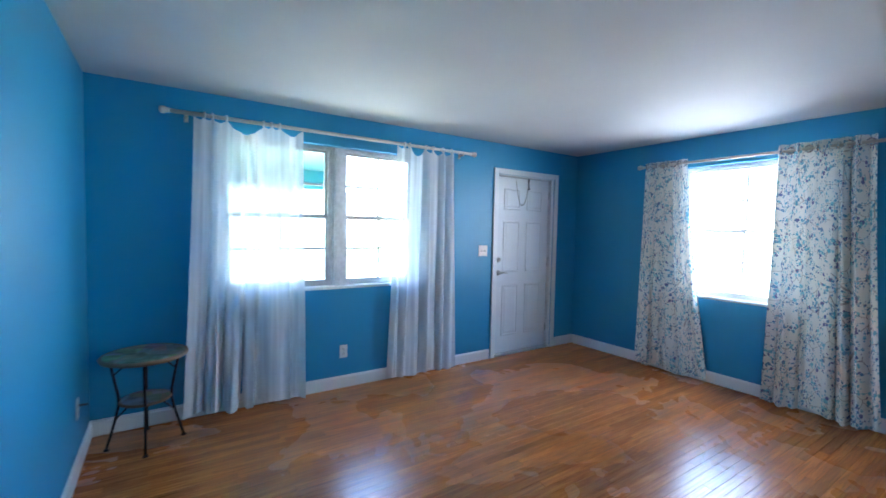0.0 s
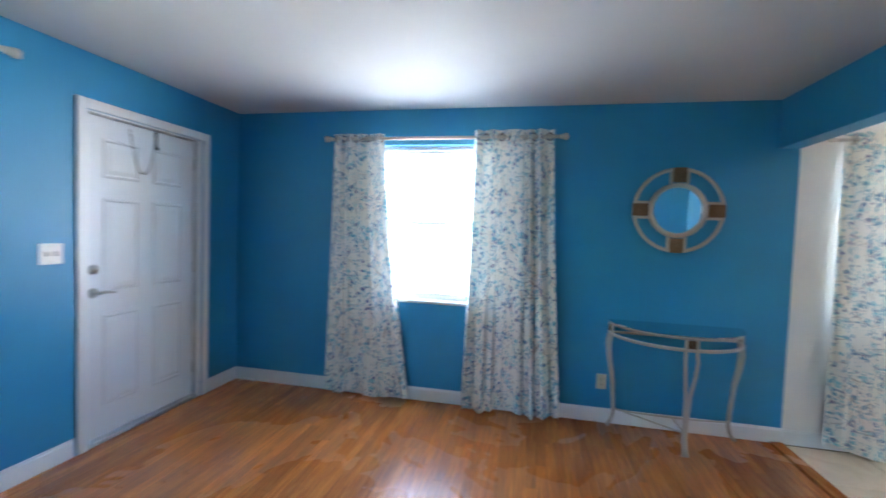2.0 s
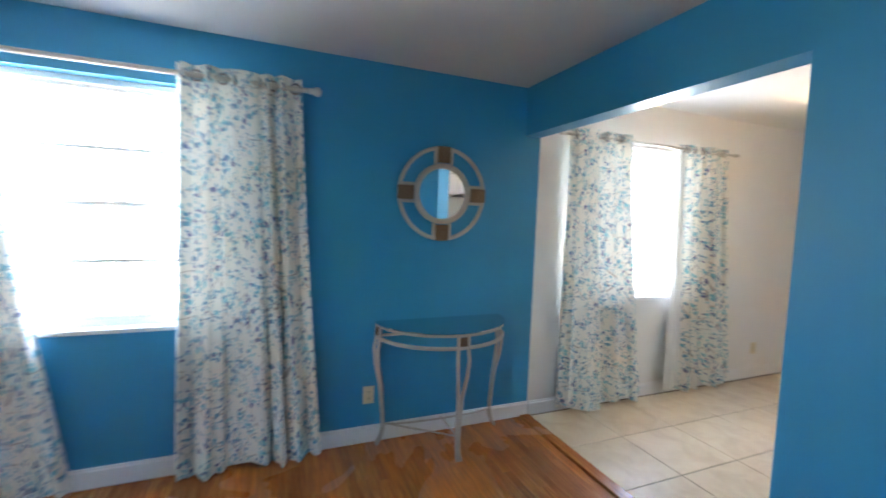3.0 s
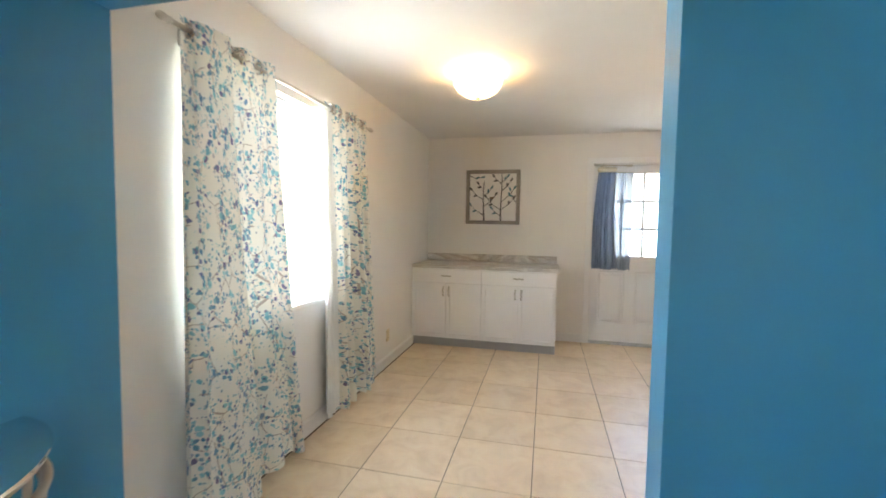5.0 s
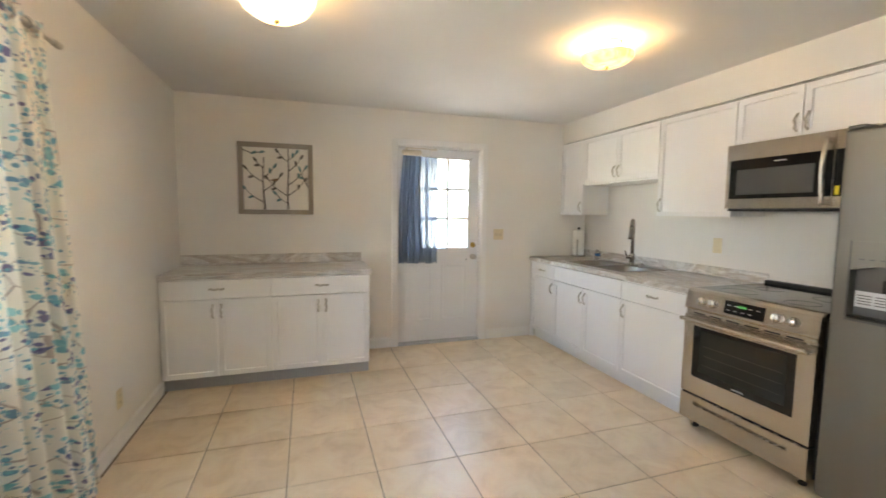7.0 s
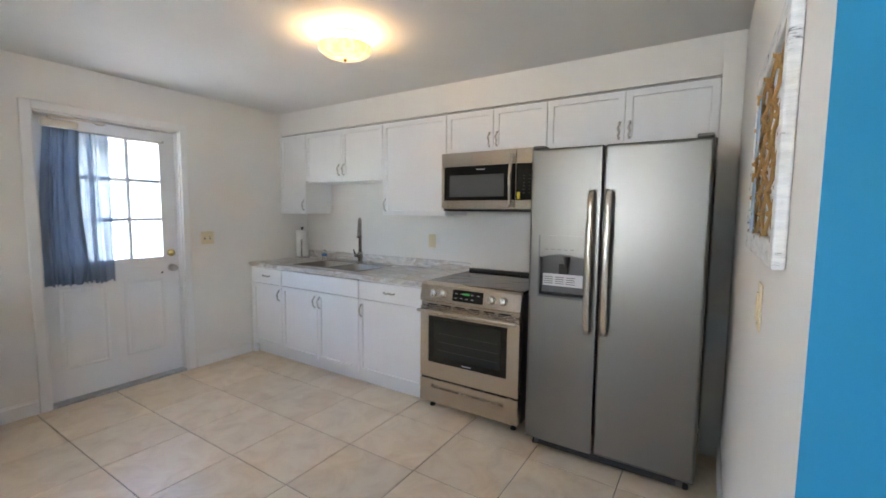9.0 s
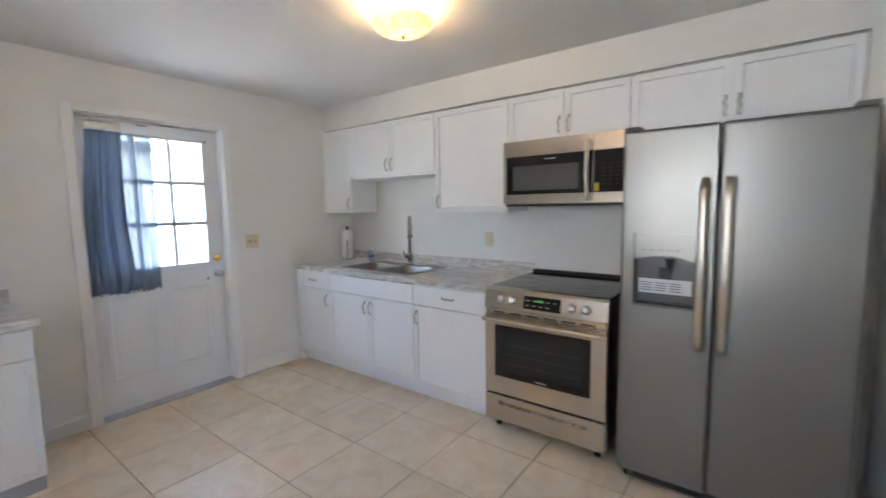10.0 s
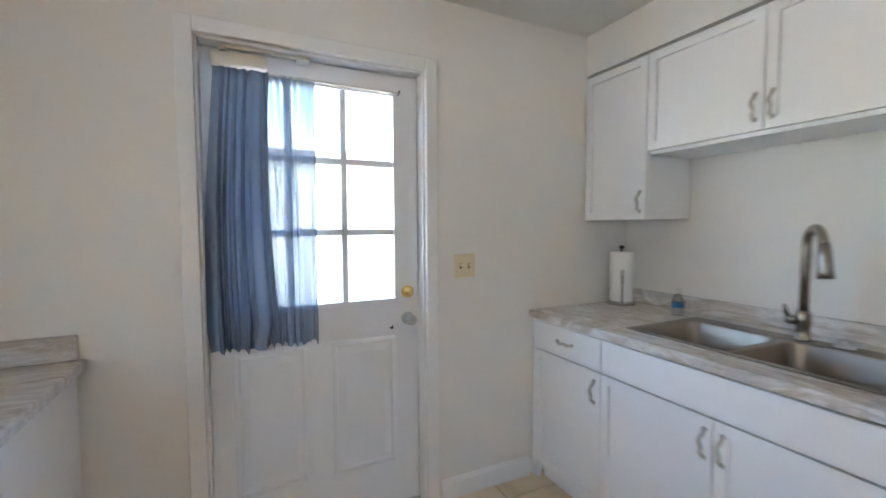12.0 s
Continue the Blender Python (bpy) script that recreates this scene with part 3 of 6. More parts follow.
for z in (0.25, 1.05, 1.85):
    bm = bmesh.new()
    tube(bm, [(sx1 + 0.006, sy - 0.004, z - 0.045), (sx1 + 0.006, sy - 0.004, z + 0.045)], 0.006, 8)
    part("hinge", bm, NICKEL, d1)
hang = thing("door_hanger", pose(3.90, NORTH + sy, 0), "thin beaded chain hanging from a dark hook on the front door", "hanger")
bm = bmesh.new()
box(bm, 0.098, 0.122, -0.006, -0.003, 1.90, 2.026, 0.001, 1)
tube(bm, [(0.11, -0.005, 1.905), (0.11, -0.02, 1.90), (0.11, -0.024, 1.915)], 0.005, 6)
part("hook", bm, IRON, hang, "dark metal hook")
chain = [(-0.09 + 0.2 * i / 120, -0.008, 2.0 - 0.28 * (1 - abs((i - 60) / 60) ** 2.4)) for i in range(121)]
bm = tube(bmesh.new(), chain, [0.0065 if i % 3 == 1 else 0.0022 for i in range(121)], 8)
part("chain", bm, NICKEL, hang, "beaded metal chain", True)

# the half-glazed back door, seen from the kitchen; local x runs west
d2 = thing("door_2", pose(0, SOUTH, 0, 0, 0, 180), "closed white half-glazed back door with nine panes and two panels", "door", kind="structure")
ax0, ax1 = -DOOR_S[1], -DOOR_S[0]
casing(d2, ax0, ax1, DOOR_S[2], 0.06, "")
bm = bmesh.new()
for b in ((ax0, ax0 + 0.012, 0, DOOR_S[2]), (ax1 - 0.012, ax1, 0, DOOR_S[2]), (ax0 + 0.012, ax1 - 0.012, DOOR_S[2] - 0.012, DOOR_S[2])):
    box(bm, b[0] + 0.001, b[1] - 0.001, 0.0, 0.14, b[2], b[3] - 0.001, 0.002, 1)
part("door_jamb", bm, TRIM, d2)
bm = bmesh.new()
for b in ((ax0 + 0.012, ax0 + 0.04, 0.02, DOOR_S[2] - 0.012), (ax1 - 0.04, ax1 - 0.012, 0.02, DOOR_S[2] - 0.012), (ax0 + 0.04, ax1 - 0.04, DOOR_S[2] - 0.04, DOOR_S[2] - 0.012)):
    box(bm, b[0], b[1], 0.101, 0.139, b[2], b[3], 0.002, 1)
part("door_stop", bm, TRIM, d2)
gy = 0.06
gx = [-2.785, -2.10]
gz = [1.02, 1.952]
bm = bmesh.new()
framed(bm, ax0 + 0.015, ax1 - 0.015, 0.0225, 2.05, gx[0], gx[1], gz[0], gz[1], gy, gy + 0.04)
slab2 = part("door_slab", bm, DOORPAINT, d2)
for x0, x1 in ((-2.785, -2.50), (-2.39, -2.10)):
    bm = bmesh.new()
    raised(bm, x0, x1, 0.24, 0.84, gy, 0.035, 0.006)
    part("door_panel", bm, DOORPAINT, slab2)
cw, rh = (gx[1] - gx[0]) / 3, (gz[1] - gz[0]) / 3
for i in (1, 2):
    bm = bmesh.new()
    box(bm, gx[0] + i * cw - 0.015, gx[0] + i * cw + 0.015, gy - 0.002, gy + 0.03, gz[0], gz[1], 0.004, 1)
    part("glazing_bar", bm, DOORPAINT, slab2)
    bm = bmesh.new()
    box(bm, gx[0], gx[1], gy - 0.001, gy + 0.029, gz[0] + i * rh - 0.015, gz[0] + i * rh + 0.015, 0.004, 1)
    part("glazing_bar", bm, DOORPAINT, slab2)
for i in range(3):
    for j in range(3):
        bm = bmesh.new()
        p0, q0 = gx[0] + i * cw, gz[0] + j * rh
        bm.faces.new([bm.verts.new(c) for c in ((p0, gy + 0.02, q0), (p0 + cw, gy + 0.02, q0), (p0 + cw, gy + 0.02, q0 + rh), (p0, gy + 0.02, q0 + rh))])
        part("pane", bm, PANE, slab2).visible_shadow = False
bm = bmesh.new()
framed(bm, gx[0] - 0.02, gx[1] + 0.02, gz[0] - 0.02, gz[1] + 0.02, gx[0], gx[1], gz[0], gz[1], gy - 0.008, gy + 0.001)
part("glazing_trim", bm, DOORPAINT, slab2)
knob(slab2, -2.035, 0.918, gy, NICKEL, "aged nickel door knob")
bm = bmesh.new()
lathe(bm, [(0.03, 0), (0.029, -0.01), (0.02, -0.016), (0.018, -0.022)], 20, (-2.035, gy, 1.045), "y")
box(bm, -2.041, -2.029, gy - 0.036, gy - 0.02, 1.03, 1.06, 0.003, 1)
part("deadbolt", bm, BRASS, slab2, "polished brass deadbolt", True)
bm = bmesh.new()
box(bm, ax0 + 0.012, ax1 - 0.012, -0.012, 0.12, 0, 0.022, 0.006, 2)
part("door_sill", bm, ALU, d2, "scuffed metal threshold")
for x, z in ((-2.075, 1.962), (-2.12, 0.88)):
    bm = bmesh.new()
    tube(bm, [(x, gy, z), (x, gy - 0.02, z), (x, gy - 0.026, z + 0.014)], 0.004, 6)
    part("curtain_hook", bm, IRON, slab2, "dark cup hook")
closer = thing("door_closer", pose(-0.0, SOUTH, 0, 0, 0, 180), "cream hydraulic door closer with folded arm over the back door", "door closer")
bm = bmesh.new()
box(bm, -2.835, -2.63, 0.0, gy - 0.002, 1.975, 2.025, 0.018, 4)
part("closer_body", bm, ROD, closer)
bm = bmesh.new()
tube(bm, [(-2.79, 0.012, 2.026), (-2.79, 0.012, 2.044)], 0.012, 10)
tube(bm, [(-2.79, 0.012, 2.042), (-2.62, -0.005, 2.04), (-2.50, 0.012, 2.038)], 0.007, 6)
box(bm, -2.52, -2.47, 0.005, 0.058, 2.03, 2.05, 0.003, 1)
part("closer_arm", bm, ROD, closer)


# ---- curtains ----
def drape(name, mat, parent, top, bottom, z0, z1, folds, amp, seed, sag=None, nu=150, nv=44, label="", pinch=0.35, hem=0.012):
    """A hanging cloth between local x ranges at its top and bottom; folds swell downwards. Local y is off the wall."""
    rnd = random.Random(seed)
    ph = [rnd.uniform(0, 6.28) for _ in range(6)]
    am = [rnd.uniform(0.6, 1.2) for _ in range(6)]
    cloth_w = (bottom[1] - bottom[0]) * 1.7
    verts, uvs = [], []
    for j in range(nv + 1):
        t = j / nv
        lo = top[0] + (bottom[0] - top[0]) * t ** 1.3
        hi = top[1] + (bottom[1] - top[1]) * t ** 1.3
        for i in range(nu + 1):
            u = i / nu
            a = amp * (pinch + (1 - pinch) * min(1, t * 1.6))
            s = (u + 0.055 * math.sin(8.2 * u + ph[1]) + 0.03 * math.sin(17.0 * u + ph[3])) * folds * 2 * math.pi
            wob = 0.35 * math.sin(u * 7.3 + ph[0] + t * 1.4) + 0.25 * math.sin(u * 17 + ph[1] - t * 2.1)
            y = a * (math.sin(s + ph[2] + wob * 2.2 * t) * (0.7 + 0.3 * math.sin(u * 9 + ph[3]) * am[1]) + 0.3 * math.sin(2.1 * s + ph[4] + t) * t)
            x = lo + (hi - lo) * (u + 0.35 / max(folds, 1) / 6.28 * math.sin(2 * s + ph[2]) * 0.6)
            zt = z1 - (sag(u) if sag else 0)
            zb = z0 + hem * math.sin(u * 11 + ph[5]) + 0.010 * math.sin(s)
            verts.append((x, -y, zt + (zb - zt) * t))
            uvs.append((u * cloth_w, (1 - t) * (z1 - z0)))
    faces = [(j * (nu + 1) + i, j * (nu + 1) + i + 1, (j + 1) * (nu + 1) + i + 1, (j + 1) * (nu + 1) + i) for j in range(nv) for i in range(nu)]
    me = bpy.data.meshes.new(name)
    me.from_pydata(verts, [], faces)
    layer = me.uv_layers.new(name="UVMap")
    layer.data.foreach_set("uv", [c for l in me.loops for c in uvs[l.vertex_index]])
    me.polygons.foreach_set("use_smooth", [True] * len(faces))
    me.materials.append(mat)
    ob = new(name, me)
    ob.parent = parent
    if label:
        ob["label"] = label
    return ob


def rod(name, at, x0, x1, z, r, mat, label, ball=0.026, bracket=0.08, ends=True):
    th = thing(name, at, label, "curtain rod")
    part("pole", tube(bmesh.new(), [(x0, 0, z), (x1, 0, z)], r, 14), mat, th, "", True)
    for x, s in ((x0, -1), (x1, 1)):
        if ends:
            bm = bmesh.new()
            lathe(bm, [(r, 0), (r * 1.5, s * 0.006), (r * 1.1, s * 0.014), (ball, s * 0.034), (ball * 0.9, s * 0.052), (0.006, s * 0.062)], 16, (x, 0, z), "x")
            part("finial", bm, mat, th, "", True)
        bm = bmesh.new()
        xb = x - s * 0.10
        box(bm, xb - 0.008, xb + 0.008, 0.0, bracket - 0.002, z - r - 0.012, z - r, 0.002, 1)
        box(bm, xb - 0.012, xb + 0.012, bracket - 0.008, bracket - 0.001, z - 0.05, z + 0.02, 0.002, 1)
        part("bracket", bm, mat, th)
    return th


def torus(bm, c, r, t, axis="y", seg=20, sub=8):
    plane = {"y": "xz", "x": "yz", "z": "xy"}[axis]
    return tube(bm, arc(c, r, 0, 360, seg, plane)[:-1], t, sub, True)


# front window: white voile on a cream pole
AT = pose(0, NORTH - 0.075, 0)
rod("curtain_rod", AT, 0.49, 3.08, 2.195, 0.014, ROD, "long cream painted curtain pole over the front window")


def loops(ties, depth):
    def sag(u):
        for a, b in zip(ties, ties[1:]):
            if a <= u <= b:
                m = (u - a) / (b - a)
                return depth * (b - a) * 4 * m * (1 - m)
        return 0
    return sag


c1 = thing("sheer_curtain", AT, "gathered white voile curtain hanging from tab loops to the floor", "curtain", "front window sheers")
drape("voile", SHEER, c1, (0.63, 1.38), (0.55, 1.40), 0.035, 2.185, 5, 0.06, 3, loops([0, 0.09, 0.16, 0.28, 0.62, 0.70, 0.78, 1.0], 0.26))
c2 = thing("sheer_curtain", AT, "gathered white voile curtain tied up in points on the pole", "curtain", "front window sheers")
drape("voile", SHEER, c2, (2.24, 2.86), (2.17, 2.91), 0.03, 2.185, 4, 0.058, 8, loops([0, 0.12, 0.2, 0.48, 0.62, 0.8, 0.95, 1.0], 0.28))
for c, xs in ((c1, (0.70, 0.75, 0.84, 1.09, 1.15, 1.21)), (c2, (2.31, 2.36, 2.54, 2.62, 2.73, 2.83))):
    for x in xs:
        bm = bmesh.new()
        torus(bm, (x, 0, 2.195), 0.02, 0.006, "x", 14, 6)
        part("tab_loop", bm, LINING, c, "", True)


def grommet_panel(name, at, top, bottom, z0, ztop, folds, seed, label, group, zr, lining=None):
    th = thing(name, at, label, "curtain", group)
    drape("cloth", PRINT, th, top, bottom, z0, ztop, folds, 0.052, seed, pinch=0.62, hem=0.02)
    n = folds * 2
    for i in range(n):
        x = top[0] + (top[1] - top[0]) * (i + 0.5) / n
        bm = bmesh.new()
        torus(bm, (x, 0.0, zr), 0.026, 0.007, "y" if i % 2 else "x", 16, 6)
        part("grommet", bm, CHROME, th, "chrome grommet ring", True)
    return th


AT = pose(EAST - 0.085, 0, 0, 0, 0, -90)
rod("curtain_rod", AT, -2.42, -0.60, 2.125, 0.013, ROD, "cream painted curtain pole over the side window")
grommet_panel("printed_curtain", AT, (-2.40, -1.965), (-2.45, -1.70), 0.03, 2.165, 4, 11, "off-white grommet curtain printed with blue blossom twigs", "side window curtains", 2.125)
grommet_panel("printed_curtain", AT, (-1.235, -0.645), (-1.27, -0.52), 0.02, 2.18, 5, 23, "off-white grommet curtain printed with blue blossom twigs, half pushed open", "side window curtains", 2.125)
AT = pose(EAST - 0.065, 0, 0, 0, 0, -90)
rod("curtain_rod", AT, 1.16, 2.96, 2.085, 0.010, NICKEL, "thin steel curtain rod over the kitchen window", 0.016, 0.063)
grommet_panel("printed_curtain", AT, (1.19, 1.80), (1.19, 2.10), 0.03, 2.135, 3, 31, "off-white floor-length curtain printed with blue and teal blossoms", "kitchen window curtains", 2.085)
ck = grommet_panel("printed_curtain", AT, (2.31, 2.86), (2.42, 3.16), 0.03, 2.125, 5, 47, "off-white printed curtain with its white lining turned out", "kitchen window curtains", 2.085)
drape("lining", LINING, ck, (2.285, 2.36), (2.27, 2.50), 0.06, 2.09, 2, 0.03, 51, nu=30)

# slate-blue voile on the back door, tied at its foot
cd = thing("door_curtain", pose(0, SOUTH, 0, 0, 0, 180), "slate-blue gathered voile curtain pushed aside on the back door", "curtain")
for mat, nm, tx, bx_, n_, am_, dy, sd_ in ((BLUEVOILE, "gathered_voile", (-2.825, -2.63), (-2.875, -2.60), 6, 0.026, 0.02, 61), (BLUETHIN, "thin_voile", (-2.66, -2.45), (-2.64, -2.455), 5, 0.010, 0.03, 66)):
    dx = drape(nm, mat, cd, tx, bx_, 0.865, 1.968, n_, am_, sd_, nu=160, nv=34, pinch=0.45, hem=0.006)
    for v in dx.data.vertices:
        h_ = (v.co.z - 0.865) / 1.10
        squeeze = 1 - 0.16 * max(0.0, 1 - h_ / 0.09) if nm == "gathered_voile" else 1
        v.co.x = -2.80 + (v.co.x + 2.80) * squeeze - (0.02 * math.sin(math.pi * max(0, min(1, h_))) if nm == "gathered_voile" else 0)
    dx.location.y = dy
bm = bmesh.new()
tube(bm, [(-2.83, 0.03, 1.966), (-2.08, 0.03, 1.96)], 0.004, 6)
part("curtain_wire", bm, NICKEL, cd, "thin white curtain wire")


# ---- living room things ----
def plate(name, at, w, h, mat, label, category, kind_of):
    th = thing(name, at, label, category)
    bm = bmesh.new()
    box(bm, -w / 2, w / 2, -0.006, -0.0005, -h / 2, h / 2, 0.003, 2)
    part("cover_plate", bm, mat, th)
    if kind_of == "outlet":
        for z in (-0.021, 0.021):
            bm = bmesh.new()
            lathe(bm, [(0.0165, -0.006), (0.0165, -0.0085), (0.015, -0.009)], 16, (0, 0, z), "y")
            s = part("socket", bm, mat, th)
            for x in (-0.006, 0.006):
                part("slot", boxed(x - 0.0013, x + 0.0013, -0.0096, -0.0088, z - 0.003, z + 0.006), GASKET, s)
            part("slot", boxed(-0.002, 0.002, -0.0096, -0.0088, z - 0.011, z - 0.007), GASKET, s)
    elif kind_of == "rocker":
        part("rocker", boxed(-0.017, 0.017, -0.010, -0.005, -0.034, 0.034, 0.002, 1), mat, th)
    else:
        for x in kind_of:
            part("slot", boxed(x - 0.006, x + 0.006, -0.0068, -0.0055, -0.013, 0.013), GASKET, th)
            part("toggle", boxed(x - 0.004, x + 0.004, -0.018, -0.006, -0.002, 0.011, 0.0015, 1), mat, th)
    for z in ((-0.042, 0.042) if kind_of != "outlet" else (0.0,)):
        part("screw", lathe(bmesh.new(), [(0.003, -0.006), (0.003, -0.0072)], 8, (0, 0, z), "y"), NICKEL, th)
    return th


plate("wall_switch", pose(3.322, NORTH, 1.2), 0.116, 0.116, IVORYPLASTIC, "white double light switch plate beside the front door", "light switch", (-0.023, 0.023))
plate("wall_outlet", pose(1.768, NORTH, 0.325), 0.07, 0.114, IVORYPLASTIC, "ivory duplex outlet below the front window", "outlet", "outlet")
plate("wall_outlet", pose(EAST, 0.217, 0.31, 0, 0, -90), 0.07, 0.114, ALMOND, "almond duplex outlet beside the console table", "outlet", "outlet")
ow = plate("wall_outlet", pose(WEST_L, 2.90, 0.36, 0, 0, 90), 0.07, 0.114, IVORYPLASTIC, "white wall outlet with a small plug beside the side table", "outlet", "outlet")
bm = bmesh.new()
tube(bm, [(0, -0.009, 0.02), (0, -0.05, 0.02)], 0.006, 8)
part("plug", bm, GREYPLASTIC, ow, "small dark plug")
plate("wall_outlet", pose(EAST, -3.56, 0.29, 0, 0, -90), 0.07, 0.114, ALMOND, "almond duplex outlet low on the kitchen wall", "outlet", "outlet")
plate("wall_switch", pose(1.757, SOUTH, 1.162, 0, 0, 180), 0.116, 0.116, ALMOND, "almond double light switch plate beside the back door", "light switch", (-0.023, 0.023))
plate("wall_outlet", pose(WEST_K, -3.232, 1.154, 0, 0, 90), 0.075, 0.12, ALMOND, "almond rocker plate above the kitchen counter", "outlet", "rocker")
plate("wall_switch", pose(2.55, PART_B, 1.19), 0.07, 0.114, ALMOND, "almond rocker switch below the rope-net picture", "light switch", "rocker")


def slate_top():
    n = Nodes("mosaic_slate_top")
    v = n.place("Object", (1, 1, 1))
    vo = n.add("TexVoronoi", Scale=9.0)
    n.link(v, vo.inputs["Vector"])
    w = n.noise(v, 7, 5, 0.6, 1.5)
    col = n.mix(0.6, n.ramp(w, [(0.3, (0.10, 0.075, 0.05)), (0.5, (0.23, 0.20, 0.16)), (0.7, (0.34, 0.32, 0.29))]), vo.outputs["Color"], "SOFT_LIGHT")
    n.link(col, n.bsdf.inputs["Base Color"])
    n.bump(w, 0.3, 0.002)
    return n.set(Roughness=0.4).mat


SLATE = slate_top()
RIM = paint("worn_bronze_rim", (0.26, 0.15, 0.08), 0.45, 0.3, 40, 0.3)
st = thing("side_table", pose(0.345, 3.085, 0, 0, 0, 10), "small round two-tier side table with stone top on thin iron legs", "side table")
part("tabletop", lathe(bmesh.new(), [(0.222, 0.567), (0.226, 0.574), (0.226, 0.587), (0.21, 0.594), (0.0, 0.595)], 48), SLATE, st, "round grey-brown stone top")
part("rim", torus(bmesh.new(), (0, 0, 0.578), 0.226, 0.014, "z", 48, 8), RIM, st, "worn bronze rim", True)
part("shelf", lathe(bmesh.new(), [(0.125, 0.285), (0.135, 0.29), (0.135, 0.302), (0.0, 0.304)], 36), SLATE, st, "round lower shelf")
part("shelf_rim", torus(bmesh.new(), (0, 0, 0.294), 0.135, 0.009, "z", 36, 8), RIM, st, "", True)
for k in range(4):
    a = radians(90 * k + 45 + 35)
    ca, sa = math.cos(a), math.sin(a)
    bm = bmesh.new()
    tube(bm, [(0.19 * ca, 0.19 * sa, 0.567), (0.175 * ca, 0.175 * sa, 0.52), (0.14 * ca, 0.14 * sa, 0.33), (0.14 * ca, 0.14 * sa, 0.27), (0.17 * ca, 0.17 * sa, 0.14), (0.205 * ca, 0.205 * sa, 0.012)], 0.0075, 8)
    leg = part("leg", bm, IRON, st, "thin dark iron leg", True)
    part("foot", lathe(bmesh.new(), [(0.014, 0), (0.016, 0.004), (0.01, 0.012)], 12, (0.205 * ca, 0.205 * sa, 0)), IRON, leg)
    bm = bmesh.new()
    tube(bm, [(0.165 * ca, 0.165 * sa, 0.47), (0.10 * ca, 0.10 * sa, 0.53), (0.02 * ca, 0.02 * sa, 0.545)], 0.005, 6)
    part("upper_brace", bm, IRON, leg)
    bm = bmesh.new()
    tube(bm, [(0.155 * ca, 0.155 * sa, 0.19), (0.10 * ca, 0.10 * sa, 0.25), (0.05 * ca, 0.05 * sa, 0.285)], 0.005, 6)
    part("lower_brace", bm, IRON, leg)

# round mirror with four carved blocks
mr = thing("round_mirror", pose(EAST, -0.238, 1.606, 0, 0, -90), "round wall mirror in a cream double ring with carved bronze blocks", "mirror")
part("outer_ring", torus(bmesh.new(), (0, -0.022, 0), 0.293, 0.013, "y", 56, 10), ANTIQUE, mr, "", True)
bm = bmesh.new()
lathe(bm, [(0.163, -0.012), (0.163, -0.03), (0.172, -0.036), (0.188, -0.036), (0.196, -0.028), (0.196, -0.004)], 56, (0, 0, 0), "y", False)
part("inner_ring", bm, ANTIQUE, mr, "", True)
part("mirror_glass", lathe(bmesh.new(), [(0.170, -0.006), (0.170, -0.018), (0.165, -0.019)], 56, (0, 0, 0), "y"), MIRROR, mr, "round mirror glass")
for k in range(4):
    m = pose(0, 0, 0, 0, 90 * k, 0)
    for s in (-0.055, 0.055):
        bm = boxed(s - 0.009, s + 0.009, -0.032, -0.008, 0.19, 0.287, 0.004, 1)
        bm.transform(m)
        part("spoke", bm, ANTIQUE, mr)
    bm = bmesh.new()
    box(bm, -0.045, 0.045, -0.040, -0.004, 0.2, 0.304, 0.008, 2)
    for j in range(6):
        a = radians(60 * j)
        bmesh.ops.create_icosphere(bm, subdivisions=1, radius=0.015, matrix=Matrix.Translation((0.024 * math.cos(a), -0.040, 0.252 + 0.024 * math.sin(a))) @ Matrix.Diagonal((1, 0.6, 1, 1)))
    bmesh.ops.create_icosphere(bm, subdivisions=1, radius=0.013, matrix=Matrix.Translation((0, -0.044, 0.252)))
    bm.transform(m)
    part("carved_block", bm, CARVED, mr, "carved bronze-brown block")

# half-round console table; local x runs south, y towards the wall
ct = thing("console_table", pose(EAST - 0.03, -0.245, 0, 0, 0, -90), "half-round console table with glass top and cream bent-metal legs", "console table")
HL, DP, TOPZ = 0.425, 0.385, 0.785
bm = bmesh.new()
pts = [Vector((HL * 1.03 * math.cos(radians(a)), -DP * 1.04 * math.sin(radians(a)), TOPZ)) for a in range(0, 181, 5)]
lo = [bm.verts.new(p) for p in pts]
hi = [bm.verts.new(p + Vector((0, 0, 0.008))) for p in pts]
bm.faces.new(lo[::-1])
bm.faces.new(hi)
bridge(bm, lo, hi)
part("glass_top", bm, TABLEGLASS, ct, "clear half-round glass top")
for z, k, r in ((TOPZ - 0.011, 1.0, 0.009), (TOPZ - 0.085, 1.0, 0.012)):
    bm = bmesh.new()
    tube(bm, [(HL * k * math.cos(radians(a)), -DP * k * math.sin(radians(a)), z) for a in range(0, 181, 6)], r, 8)
    tube(bm, [(-HL * k, 0, z), (HL * k, 0, z)], r * 0.8, 8)
    part("apron_rail", bm, ANTIQUE, ct, "", True)
